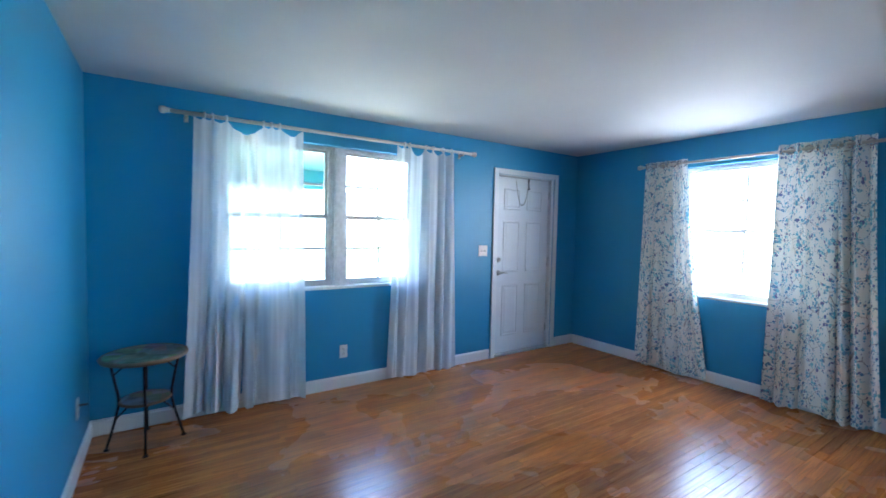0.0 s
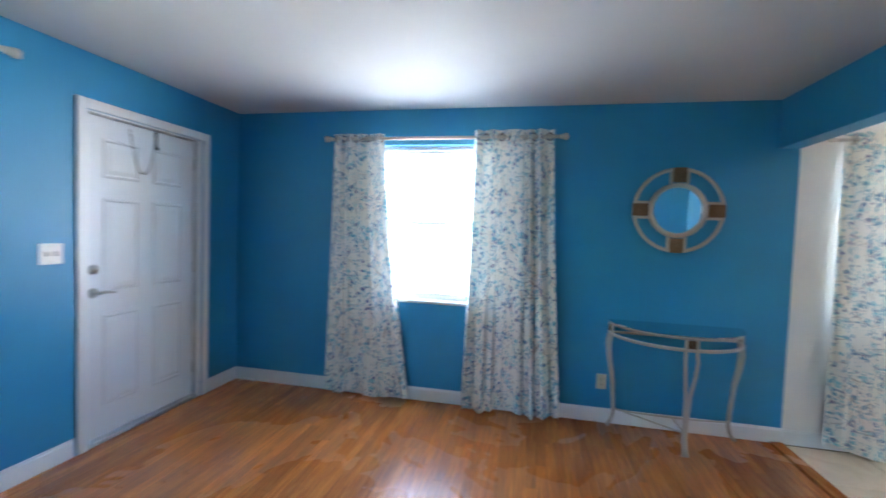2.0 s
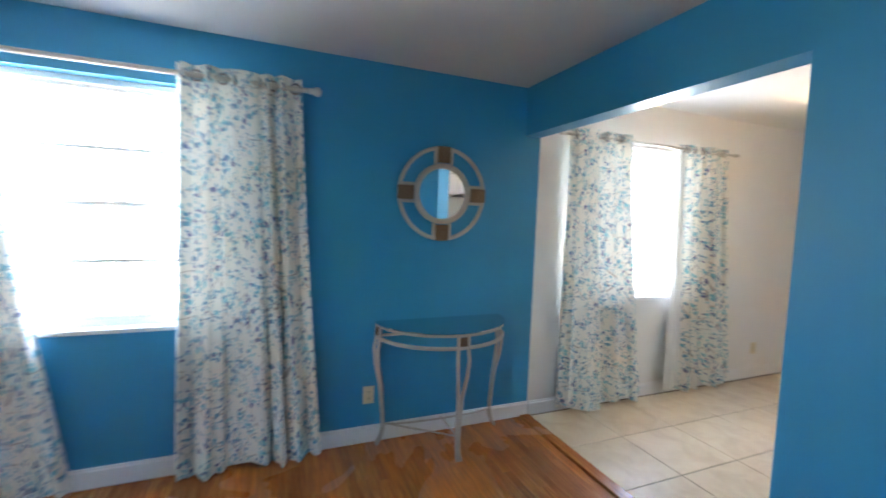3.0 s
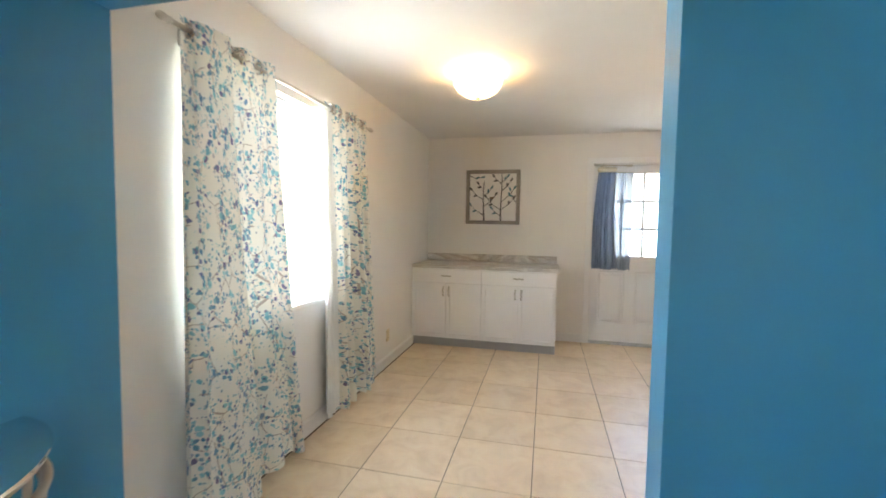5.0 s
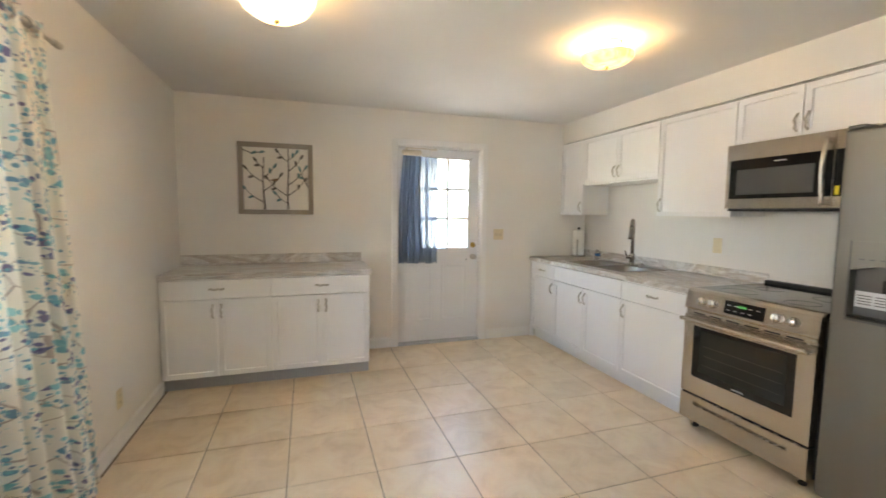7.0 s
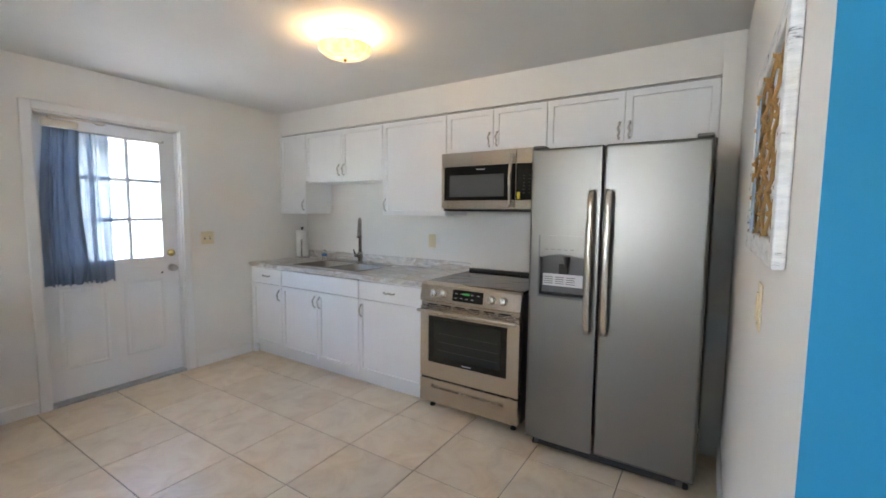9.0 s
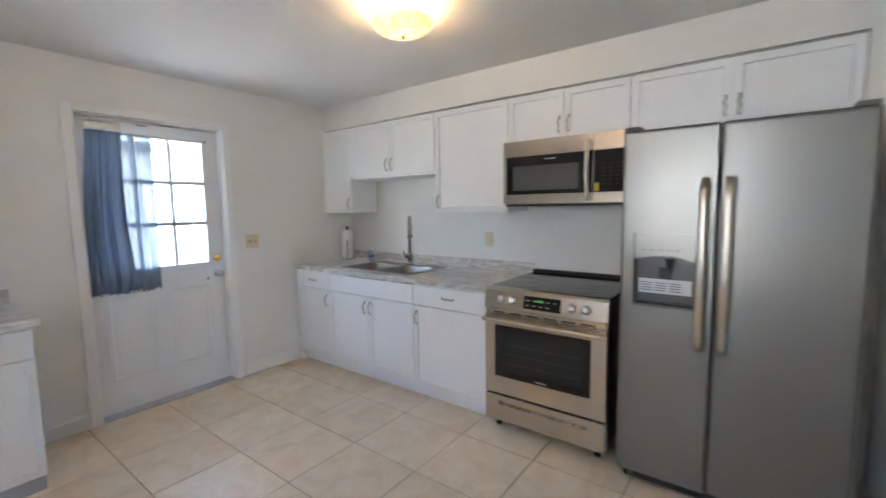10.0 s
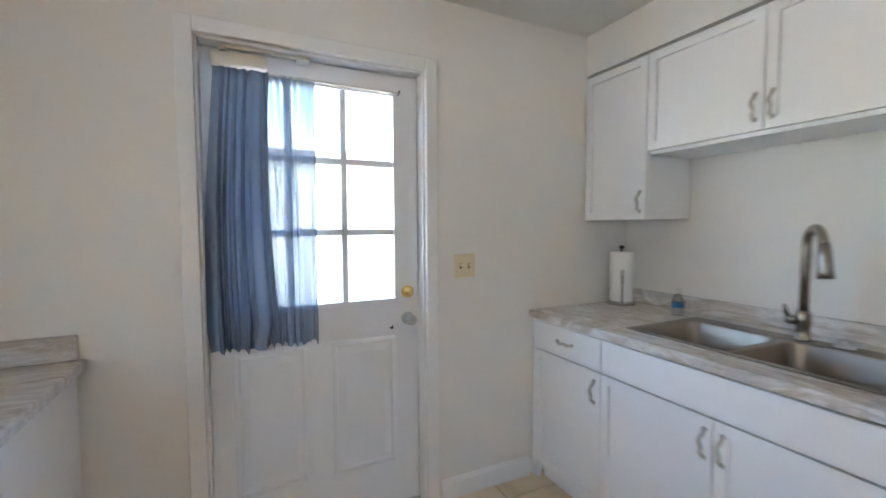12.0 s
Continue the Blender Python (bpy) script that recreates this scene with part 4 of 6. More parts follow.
for a in (6, 90, 174):
    ca, sa = math.cos(radians(a)), math.sin(radians(a))
    tx, ty = -sa, -ca
    for s in (-0.032, 0.032):
        bm = bmesh.new()
        prof = [(1.0, TOPZ - 0.02, 1), (1.0, TOPZ - 0.085, 1), (1.03, TOPZ - 0.16, 1.15), (1.01, TOPZ - 0.26, 0.9), (0.95, 0.40, 0.4), (0.91, 0.20, 0.22), (0.90, 0.11, 0.2), (0.94, 0.05, 0.25), (1.0, 0.012, 0.3)]
        tube(bm, [(HL * r * ca + tx * s * q, -DP * r * sa + ty * s * q, z) for r, z, q in prof], [0.011, 0.011, 0.011, 0.011, 0.012, 0.012, 0.012, 0.011, 0.012], 8)
        part("leg", bm, ANTIQUE, ct, "", True)
    bm = bmesh.new()
    cx, cy = HL * 1.0 * ca, -DP * 1.0 * sa
    box(bm, -0.024, 0.024, -0.008, 0.008, TOPZ - 0.075, TOPZ - 0.022, 0.004, 1)
    for j in range(5):
        b = radians(72 * j + 90)
        bmesh.ops.create_icosphere(bm, subdivisions=1, radius=0.010, matrix=Matrix.Translation((0.012 * math.cos(b), -0.009, TOPZ - 0.048 + 0.012 * math.sin(b))))
    bm.transform(Matrix.Translation((cx, cy, 0)) @ Matrix.Rotation(radians(90 - a), 4, "Z"))
    part("rosette", bm, CARVED, ct, "carved bronze rosette")
bm = bmesh.new()
tube(bm, [(HL * 0.90 * math.cos(radians(a)), -DP * 0.10 - 0.06 * math.sin(radians(a)), 0.145) for a in range(6, 175, 8)], 0.006, 6)
tube(bm, [(0, -DP * 0.9, 0.145), (0, -DP * 0.2, 0.145)], 0.006, 6)
tube(bm, [(-HL * 0.9, -DP * 0.1, 0.145), (0, -DP * 0.88, 0.145)], 0.005, 6)
part("stretcher", bm, ANTIQUE, ct, "", True)


# ---- kitchen cabinets ----
def shaker(parent, x0, x1, z0, z1, rail=0.055):
    """A door front at local y 0 with a sunk flat panel."""
    bm = bmesh.new()
    y0, y1 = -0.02, -0.001
    box(bm, x0, x1, y0, y1, z0, z1)
    bm.normal_update()
    front = [f for f in bm.faces if f.normal.y < -0.9]
    bmesh.ops.inset_region(bm, faces=front, thickness=rail)
    bmesh.ops.inset_region(bm, faces=front, thickness=0.003, depth=-0.011)
    return part("door", bm, CABINET, parent)


def drawer(parent, x0, x1, z0, z1):
    return part("drawer_front", boxed(x0, x1, -0.02, -0.001, z0, z1, 0.002, 1), CABINET, parent)


def pull(parent, x, z, upright):
    """A bowed pull with a knuckle at each end."""
    h = 0.048
    pts, rs = [], []
    for i in range(13):
        u = i / 12 * 2 - 1
        pts.append((u * h, -0.020 - 0.026 * (1 - u * u) ** 0.6, 0.004 * math.sin(u * 6)))
        rs.append(0.0045 + 0.003 * (1 - abs(u)) + (0.002 if i in (2, 10) else 0))
    bm = bmesh.new()
    tube(bm, pts, rs, 8)
    for s in (-1, 1):
        lathe(bm, [(0.008, -0.02), (0.009, -0.023), (0.006, -0.030)], 10, (s * h, 0, 0), "y")
    m = pose(x, 0, z, 0, 90 if upright else 0, 0)
    bm.transform(m)
    return part("handle", bm, NICKEL, parent, "satin nickel bow handle", True)


def base_unit(at, w, depth, plan, label, group, toe_mat=CABINET, toe_in=0.05):
    """plan: list of (x0, x1, drawer or not, handle sides)."""
    th = thing("base_cabinet", at, label, "cabinet", group)
    part("body", boxed(0.0005, w - 0.0005, 0, depth, 0.10, 0.70 if plan[0][4] else 0.868), CABINET, th)
    part("plinth", boxed(0.0005, w - 0.0005, toe_in, depth, 0, 0.0995), toe_mat, th, "recessed plinth board")
    for x0, x1, dz, doors, false_front in plan:
        d = drawer(th, x0 + 0.003, x1 - 0.003, 0.717, 0.860)
        if not false_front:
            pull(d, (x0 + x1) / 2, 0.79, False)
        if doors == 2:
            xm = (x0 + x1) / 2
            pull(shaker(th, x0 + 0.003, xm - 0.003, 0.105, 0.71), xm - 0.03, 0.62, True)
            pull(shaker(th, xm + 0.003, x1 - 0.003, 0.105, 0.71), xm + 0.03, 0.62, True)
        else:
            side = x1 - 0.035 if doors == "r" else x0 + 0.035
            pull(shaker(th, x0 + 0.003, x1 - 0.003, 0.105, 0.71), side, 0.62, True)
    return th


BX = 1.335
DB = BX - WEST_K - 0.003
GW = "sink run base cabinets"
base_unit(pose(BX, SOUTH + 0.045, 0, 0, 0, 90), 0.449, DB, [(0, 0.449, 0, "r", False)], "white shaker base cabinet with one drawer and one door", GW, CABINET, 0.045)
base_unit(pose(BX, -4.442, 0, 0, 0, 90), 0.972, DB, [(0, 0.972, 0, 2, True)], "white shaker sink cabinet with two doors and a false drawer", GW, CABINET, 0.045)
base_unit(pose(BX, -3.47, 0, 0, 0, 90), 0.645, DB, [(0, 0.645, 0, "l", False)], "white shaker base cabinet with a wide drawer over one door", GW, CABINET, 0.045)
solid("cabinet_filler", boxed(BX - 0.03, BX - 0.001, SOUTH + 0.001, SOUTH + 0.0445, 0, 0.868), CABINET, "narrow white filler strip between cabinet and wall", "filler")
IY = -4.305
for k in range(2):
    base_unit(pose(4.82 - k * 0.778, IY, 0, 0, 0, 180), 0.778, IY - SOUTH - 0.003, [(0, 0.778, 0, 2, False)], "white shaker base cabinet with one drawer over two doors", "pair of base cabinets", GREY_TOE_SHADE, 0.045)


def worktop(name, boxes, label, mat):
    th = thing(name, pose(0, 0, 0), label, "countertop")
    for nm, b, bev in boxes:
        bm = bmesh.new()
        box(bm, *b, bev, 3)
        part(nm, bm, mat, th)
    return th


# sink run: the worktop leaves a hole for the sink
SX0, SX1, SY0, SY1 = 0.775, 1.255, -4.40, -3.575
worktop("countertop", [("slab", (WEST_K + 0.002, 1.365, SOUTH + 0.002, SY0 + 0.012, 0.87, 0.908), 0.006), ("slab", (WEST_K + 0.002, 1.365, SY1 - 0.012, -2.822, 0.87, 0.908), 0.006),
                       ("slab", (WEST_K + 0.002, SX0 + 0.012, SY0 + 0.013, SY1 - 0.013, 0.87, 0.908), 0.0), ("slab", (SX1 - 0.012, 1.365, SY0 + 0.013, SY1 - 0.013, 0.87, 0.908), 0.0),
                       ("backsplash", (WEST_K + 0.002, WEST_K + 0.022, SOUTH + 0.023, -2.822, 0.909, 0.985), 0.004)],
        "grey and white streaked marble-look laminate counter with low backsplash", MARBLE_RUN)
ws = worktop("countertop", [("slab", (3.235, 4.822, SOUTH + 0.002, IY + 0.025, 0.87, 0.908), 0.006), ("backsplash", (3.255, 4.822, SOUTH + 0.002, SOUTH + 0.022, 0.909, 0.995), 0.004)],
             "grey streaked laminate counter on the pair of base cabinets", MARBLE)

# double-bowl sink
sk = thing("kitchen_sink", pose(0, 0, 0.909), "double-bowl stainless steel drop-in sink", "sink")


def bowl(bm, x0, x1, y0, y1, depth, r=0.05):
    def loop(d, z, rr):
        out = []
        for cx, cy, a0 in ((x1 - d - rr, y1 - d - rr, 0), (x0 + d + rr, y1 - d - rr, 90), (x0 + d + rr, y0 + d + rr, 180), (x1 - d - rr, y0 + d + rr, 270)):
            for k in range(5):
                a = radians(a0 + 22.5 * k)
                out.append(bm.verts.new((cx + rr * math.cos(a), cy + rr * math.sin(a), z)))
        return out
    prev = loop(-0.004, 0.0045, r)
    for d, z, rr in ((0, 0.004, r), (0.004, -0.004, r), (0.012, -depth * 0.6, r), (0.02, -depth + 0.03, r), (0.045, -depth, r * 0.8)):
        nxt = loop(d, z, rr)
        bridge(bm, nxt, prev)
        prev = nxt
    bm.faces.new(prev)
    return bm


ym = (SY0 + SY1) / 2
for y0, y1 in ((SY0 + 0.03, ym - 0.014), (ym + 0.014, SY1 - 0.03)):
    b = part("bowl", bowl(bmesh.new(), SX0 + 0.085, SX1 - 0.028, y0, y1, 0.17), SINKSTEEL, sk, "deep steel bowl", True)
    part("drain", lathe(bmesh.new(), [(0.045, -0.168), (0.04, -0.166), (0.03, -0.1685)], 20, ((SX0 + SX1) / 2 + 0.03, (y0 + y1) / 2, 0)), CHROME, b, "chrome drain strainer")
bm = bmesh.new()
for b in ((SX0, SX0 + 0.083, SY0, SY1), (SX1 - 0.027, SX1, SY0, SY1), (SX0 + 0.083, SX1 - 0.027, SY0, SY0 + 0.029), (SX0 + 0.083, SX1 - 0.027, SY1 - 0.029, SY1), (SX0 + 0.083, SX1 - 0.027, ym - 0.0135, ym + 0.0135)):
    box(bm, b[0], b[1], b[2], b[3], 0.0, 0.005, 0.002, 1)
part("rim", bm, SINKSTEEL, sk)
fc = thing("kitchen_faucet", pose(SX0 + 0.045, -3.955, 0.914, 0, 0, 42), "brushed nickel high-arc pull-down kitchen faucet", "faucet")
part("base", lathe(bmesh.new(), [(0.03, 0), (0.03, 0.006), (0.024, 0.012), (0.022, 0.05), (0.026, 0.056), (0.026, 0.10), (0.019, 0.115)], 20), FAUCET, fc, "", True)
bm = bmesh.new()
tube(bm, [(0, 0, 0.10), (0, 0, 0.30), (0.004, 0, 0.345)] + [(0.075 - 0.075 * math.cos(radians(a)), 0, 0.345 + 0.082 * math.sin(radians(a))) for a in range(15, 151, 15)] + [(0.15, 0, 0.365)], 0.016, 12)
part("spout", bm, FAUCET, fc, "", True)
bm = bmesh.new()
tube(bm, [(0.149, 0, 0.372), (0.157, 0, 0.33), (0.166, 0, 0.285), (0.172, 0, 0.255)], [0.018, 0.020, 0.022, 0.025], 14)
part("spray_head", bm, FAUCET, fc, "", True)
bm = bmesh.new()
lathe(bm, [(0.017, 0), (0.017, -0.03), (0.012, -0.036)], 14, (0, -0.02, 0.076), "y")
tube(bm, [(0, -0.045, 0.08), (0.0, -0.056, 0.11), (0.006, -0.062, 0.135)], [0.009, 0.008, 0.006], 8)
part("lever", bm, FAUCET, fc, "", True)
hc = solid("sink_hole_cover", lathe(bmesh.new(), [(0.028, 0), (0.03, 0.006), (0.024, 0.016), (0.018, 0.02), (0.018, 0.028), (0.004, 0.032)], 18), NICKEL, "dark nickel strainer plug lying on the sink deck", "plug", smooth=True, at=pose(SX0 + 0.045, -3.83, 0.914))

# things on the counter
tw = thing("paper_towel_holder", pose(0.79, -4.835, 0.9085, 0, 0, 38), "paper towel roll on a steel tension holder", "paper towels")
part("base", lathe(bmesh.new(), [(0.078, 0), (0.08, 0.004), (0.078, 0.012), (0.066, 0.018), (0.01, 0.02)], 32), CHROME, tw, "round steel base", True)
part("paper_roll", lathe(bmesh.new(), [(0.060, 0.021), (0.063, 0.024), (0.064, 0.15), (0.063, 0.296), (0.058, 0.299), (0.02, 0.298)], 32), PAPER, tw, "white paper towel roll", True)
part("post", lathe(bmesh.new(), [(0.007, 0.02), (0.007, 0.315), (0.016, 0.318), (0.017, 0.326), (0.008, 0.334)], 14), BLACK, tw, "dark post knob", True)
bm = bmesh.new()
tube(bm, [(0.076, 0.01, 0.014), (0.078, 0.01, 0.10), (0.072, 0.01, 0.16), (0.067, 0.01, 0.20)], [0.006, 0.007, 0.010, 0.012], 8)
part("tension_arm", bm, CHROME, tw, "steel tension arm", True)
CLEAR = Nodes("clear_plastic").set(Base_Color=(0.9, 0.93, 0.95), Roughness=0.1, Transmission_Weight=0.9, IOR=1.3).mat
BLUELABEL = paint("blue_bottle_label", (0.05, 0.2, 0.5), 0.4, 0.2)
bt = thing("soap_bottle", pose(0.80, -4.48, 0.9085), "small clear plastic bottle with a blue label", "bottle")
part("bottle_body", lathe(bmesh.new(), [(0.026, 0), (0.028, 0.004), (0.028, 0.075), (0.014, 0.1), (0.011, 0.105), (0.011, 0.115)], 18), CLEAR, bt, "", True)
part("bottle_label", lathe(bmesh.new(), [(0.0286, 0.04), (0.0286, 0.064)], 18, close=False), BLUELABEL, bt, "blue printed label")
part("cap", lathe(bmesh.new(), [(0.013, 0.11), (0.013, 0.128), (0.008, 0.132)], 14), IVORYPLASTIC, bt)

# wall cabinets
UX, UD = 0.955, 0.955 - WEST_K - 0.002
GU = "wall cabinets over the sink run"


def wall_unit(y0, y1, z0, z1, doors, label):
    th = thing("wall_cabinet", pose(UX, y0, 0, 0, 0, 90), label, "cabinet", GU)
    w = y1 - y0
    part("body", boxed(0.0008, w - 0.0008, 0, UD, z0, z1), CABINET, th)
    zh = z0 + 0.085
    if doors == 2:
        pull(shaker(th, 0.003, w / 2 - 0.003, z0 - 0.002, z1 - 0.004), w / 2 - 0.03, zh, True)
        pull(shaker(th, w / 2 + 0.003, w - 0.003, z0 - 0.002, z1 - 0.004), w / 2 + 0.03, zh, True)
    else:
        pull(shaker(th, 0.003, w - 0.003, z0 - 0.002, z1 - 0.004), w - 0.032 if doors == "r" else 0.032, zh, True)
    return th


UT = 2.172
wall_unit(SOUTH + 0.002, -4.537, 1.387, UT, "r", "narrow white shaker wall cabinet in the corner")
u2 = wall_unit(-4.536, -3.535, 1.715, UT, 2, "short white two-door wall cabinet above the sink")
part("light_rail", boxed(0.001, 1.0, 0.004, UD, 1.695, 1.713, 0.002, 1), CABINET, u2)
wall_unit(-3.534, -2.882, 1.387, UT, "l", "tall white one-door shaker wall cabinet")
wall_unit(-2.881, -2.075, 1.865, UT, 2, "short white two-door wall cabinet above the microwave")
wall_unit(-2.074, -1.09, 1.845, UT, 2, "short white two-door wall cabinet above the fridge")
solid("wall_return", boxed(WEST_K + 0.001, 0.975, -1.089, PART_B - 0.001, 0, CEIL_K - 0.001), WHITE, "narrow white plaster return at the end of the wall cabinets", "wall", kind="structure")
# grey strip that paints the shadow line between cabinets and soffit
solid("gap_shade", boxed(WEST_K + 0.001, 0.945, SOUTH + 0.001, -1.0895, UT + 0.0005, 2.1845), GREY_TOE_SHADE, "grey strip standing in for the shade line above the wall cabinets", "trim", kind="structure")

# ---- appliances; local x runs north, y to the wall ----
FX, FY0, FY1, FH = 1.475, -1.987, -1.1, 1.775
fr = thing("refrigerator", pose(FX, FY0, 0, 0, 0, 90), "stainless steel side-by-side refrigerator with water dispenser", "refrigerator")
FW, FD = FY1 - FY0, FX - WEST_K - 0.03
part("body", boxed(0.004, FW - 0.004, 0.07, FD, 0.03, FH - 0.012, 0.006, 2), GREYPLASTIC, fr, "dark grey cabinet")
SPL = 0.393
DZ = -0.055  # drop of the dispenser's inner parts


def fridge_door(x0, x1, hole=None):
    bm = bmesh.new()
    if hole is None:
        box(bm, x0, x1, -0.005, 0.062, 0.075, FH, 0.018, 4)
    else:
        a0, a1, b0, b1 = hole
        framed(bm, x0, x1, 0.075, FH, a0, a1, b0, b1, -0.005, 0.062)
        bmesh.ops.recalc_face_normals(bm, faces=bm.faces)
        es = [e for e in bm.edges if all(abs(v.co.y + 0.005) < 1e-4 for v in e.verts) and (all(abs(v.co.x - x0) < 1e-4 for v in e.verts) or all(abs(v.co.z - FH) < 1e-4 for v in e.verts))]
        bmesh.ops.bevel(bm, geom=es, offset=0.016, segments=4, affect="EDGES", profile=0.5)
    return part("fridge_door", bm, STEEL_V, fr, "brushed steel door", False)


HOLE = (0.06, 0.335, 0.935, 1.288)
fl = fridge_door(0.0, SPL - 0.004, HOLE)
fri = fridge_door(SPL + 0.004, FW)
for i, x in enumerate((SPL - 0.045, SPL + 0.045)):
    bm = bmesh.new()
    n = 14
    rows = []
    for k in range(n + 1):
        u = k / n
        z = 0.76 + 0.78 * u
        off = -0.042 - 0.018 * math.sin(math.pi * u) if 0 < k < n else -0.024
        rows.append([bm.verts.new((x + dx, off + dy, z)) for dx, dy in ((-0.017, 0.006), (-0.017, -0.006), (-0.010, -0.012), (0.010, -0.012), (0.017, -0.006), (0.017, 0.006))])
    for a, b in zip(rows, rows[1:]):
        bridge(bm, a, b)
    bm.faces.new(rows[0][::-1])
    bm.faces.new(rows[-1])
    for z in (0.785, 1.515):
        box(bm, x - 0.012, x + 0.012, -0.04, -0.004, z - 0.02, z + 0.02, 0.003, 1)
    part("handle", bm, STEEL_H, fl if i == 0 else fri, "curved steel bar handle", True)
dp = part("dispenser", boxed(HOLE[0] + 0.001, HOLE[1] - 0.001, 0.03, 0.06, HOLE[2] + 0.001, HOLE[3] - 0.001), GREYPLASTIC, fl, "recessed dark water dispenser")
bm = bmesh.new()
for b in ((HOLE[0], HOLE[1], HOLE[2], HOLE[2] + 0.012), (HOLE[0], HOLE[0] + 0.01, HOLE[2] + 0.012, HOLE[3]), (HOLE[1] - 0.01, HOLE[1], HOLE[2] + 0.012, HOLE[3])):
    box(bm, b[0], b[1], -0.012, 0.03, b[2], b[3], 0.002, 1)
part("surround", bm, GREYPLASTIC, dp)
bm = bmesh.new()
top = [(HOLE[0] + 0.01, HOLE[3]), (HOLE[1] - 0.01, HOLE[3])]
arcp = [(HOLE[1] - 0.01 - (HOLE[1] - HOLE[0] - 0.02) * k / 10, 1.215 + DZ + 0.025 * math.sin(math.pi * k / 10)) for k in range(11)]
poly = top + arcp
fa = [bm.verts.new((x, -0.014, z)) for x, z in poly]
fb = [bm.verts.new((x, 0.03, z)) for x, z in poly]
bm.faces.new(fa[::-1])
bm.faces.new(fb)
bridge(bm, fa, fb)
part("control_panel", bm, STEEL_V, dp, "steel control panel with small buttons")
for k in range(5):
    part("button", boxed(HOLE[0] + 0.04 + k * 0.036, HOLE[0] + 0.058 + k * 0.036, -0.0165, -0.0145, 1.262 + DZ, 1.268 + DZ), GREYPLASTIC, dp)
part("spout", lathe(bmesh.new(), [(0.012, 1.17 + DZ), (0.016, 1.2 + DZ), (0.02, 1.225 + DZ)], 12, ((HOLE[0] + HOLE[1]) / 2 + 0.02, 0.01, 0)), BLACK, dp)
part("paddle", boxed(0.17, 0.225, 0.014, 0.022, 1.10 + DZ, 1.18 + DZ, 0.004, 1), BLACK, dp)
lb = part("paper_sticker", boxed(HOLE[0] + 0.025, HOLE[1] - 0.025, 0.006, 0.0075, 1.055 + DZ, 1.125 + DZ), LABEL, dp, "white printed leaflet")
for k in range(3):
    for j in range(4):
        part("printed_line", boxed(HOLE[0] + 0.034 + k * 0.062, HOLE[0] + 0.084 + k * 0.062, 0.0048, 0.0056, 1.068 + DZ + j * 0.012, 1.072 + DZ + j * 0.012), GREYPLASTIC, lb)
part("drip_tray", boxed(HOLE[0] + 0.012, HOLE[1] - 0.012, -0.02, 0.03, HOLE[2] + 0.012, HOLE[2] + 0.024, 0.003, 1), BLACK, dp)
part("kick_grille", boxed(0.05, FW - 0.05, 0.03, 0.06, 0.022, 0.066, 0.004, 1), GREYPLASTIC, fr, "grey base grille")
for k in range(4):
    part("grille_slat", boxed(0.08, FW - 0.08, 0.026, 0.0295, 0.028 + k * 0.009, 0.032 + k * 0.009), BLACK, fr)
for x in (0.04, FW - 0.04):
    part("hinge_cover", boxed(x - 0.035, x + 0.035, 0.0, 0.09, FH + 0.0005, FH + 0.018, 0.006, 2), GREYPLASTIC, fr, "dark hinge cover")
    part("foot", lathe(bmesh.new(), [(0.016, 0), (0.018, 0.008), (0.012, 0.03)], 12, (x, 0.08, 0)), BLACK, fr)

# electric range
SMOKY = Nodes("smoky_oven_glass").set(Base_Color=(0.018, 0.02, 0.019), Roughness=0.12).mat
ALU_DIM = paint("dim_rack_metal", (0.07, 0.07, 0.07), 0.5, 0.1)
RX, RY0, RW = 1.385, -2.817, 0.757
rg = thing("electric_range", pose(RX, RY0, 0, 0, 0, 90), "stainless steel slide-in electric range with black glass cooktop", "range")
RD = RX - WEST_K - 0.01
part("body", boxed(0.004, RW - 0.004, 0.035, RD, 0.06, 0.895), GREYPLASTIC, rg, "dark side panels")
part("cooktop", boxed(0.0, RW, 0.02, RD - 0.05, 0.896, 0.922, 0.006, 2), BLACKGLASS, rg, "black glass cooktop")
part("back_trim", boxed(0.0, RW, RD - 0.049, RD, 0.896, 0.944, 0.008, 2), BLACK, rg, "raised black rear vent")
for x, y, r in ((0.2, 0.18, 0.10), (0.56, 0.18, 0.08), (0.2, 0.45, 0.075), (0.56, 0.45, 0.10)):
    part("burner_ring", torus(bmesh.new(), (x, y, 0.9218), r, 0.0012, "z", 36, 4), GREYPLASTIC, rg)
bm = bmesh.new()
prof = [(0.034, 0.925), (0.012, 0.918), (-0.004, 0.905), (-0.022, 0.80), (-0.018, 0.792), (0.034, 0.792)]
a = [bm.verts.new((0, y, z)) for y, z in prof]
b = [bm.verts.new((RW, y, z)) for y, z in prof]
bm.faces.new(a[::-1])
bm.faces.new(b)
bridge(bm, a, b)
cp = part("control_panel", bm, STEEL_H, rg, "sloping steel control panel")
tilt = Matrix.Translation((0, -0.0135, 0.852)) @ Matrix.Rotation(radians(-9.7), 4, "X")
for x in (0.115, 0.19, 0.56, 0.64):
    bm = bmesh.new()
    lathe(bm, [(0.027, 0.001), (0.026, -0.012), (0.022, -0.024), (0.018, -0.028), (0.004, -0.029)], 24, (x, 0, 0), "y")
    box(bm, x - 0.005, x + 0.005, -0.036, -0.026, -0.02, 0.02, 0.002, 1)
    bm.transform(tilt)
    part("knob", bm, CHROME, cp, "round steel knob", True)
bm = bmesh.new()
box(bm, 0.265, 0.495, -0.004, 0.002, -0.038, 0.040, 0.002, 1)
bm.transform(tilt)
disp = part("display", bm, BLACKGLASS, cp, "black oven display")
bm = bmesh.new()
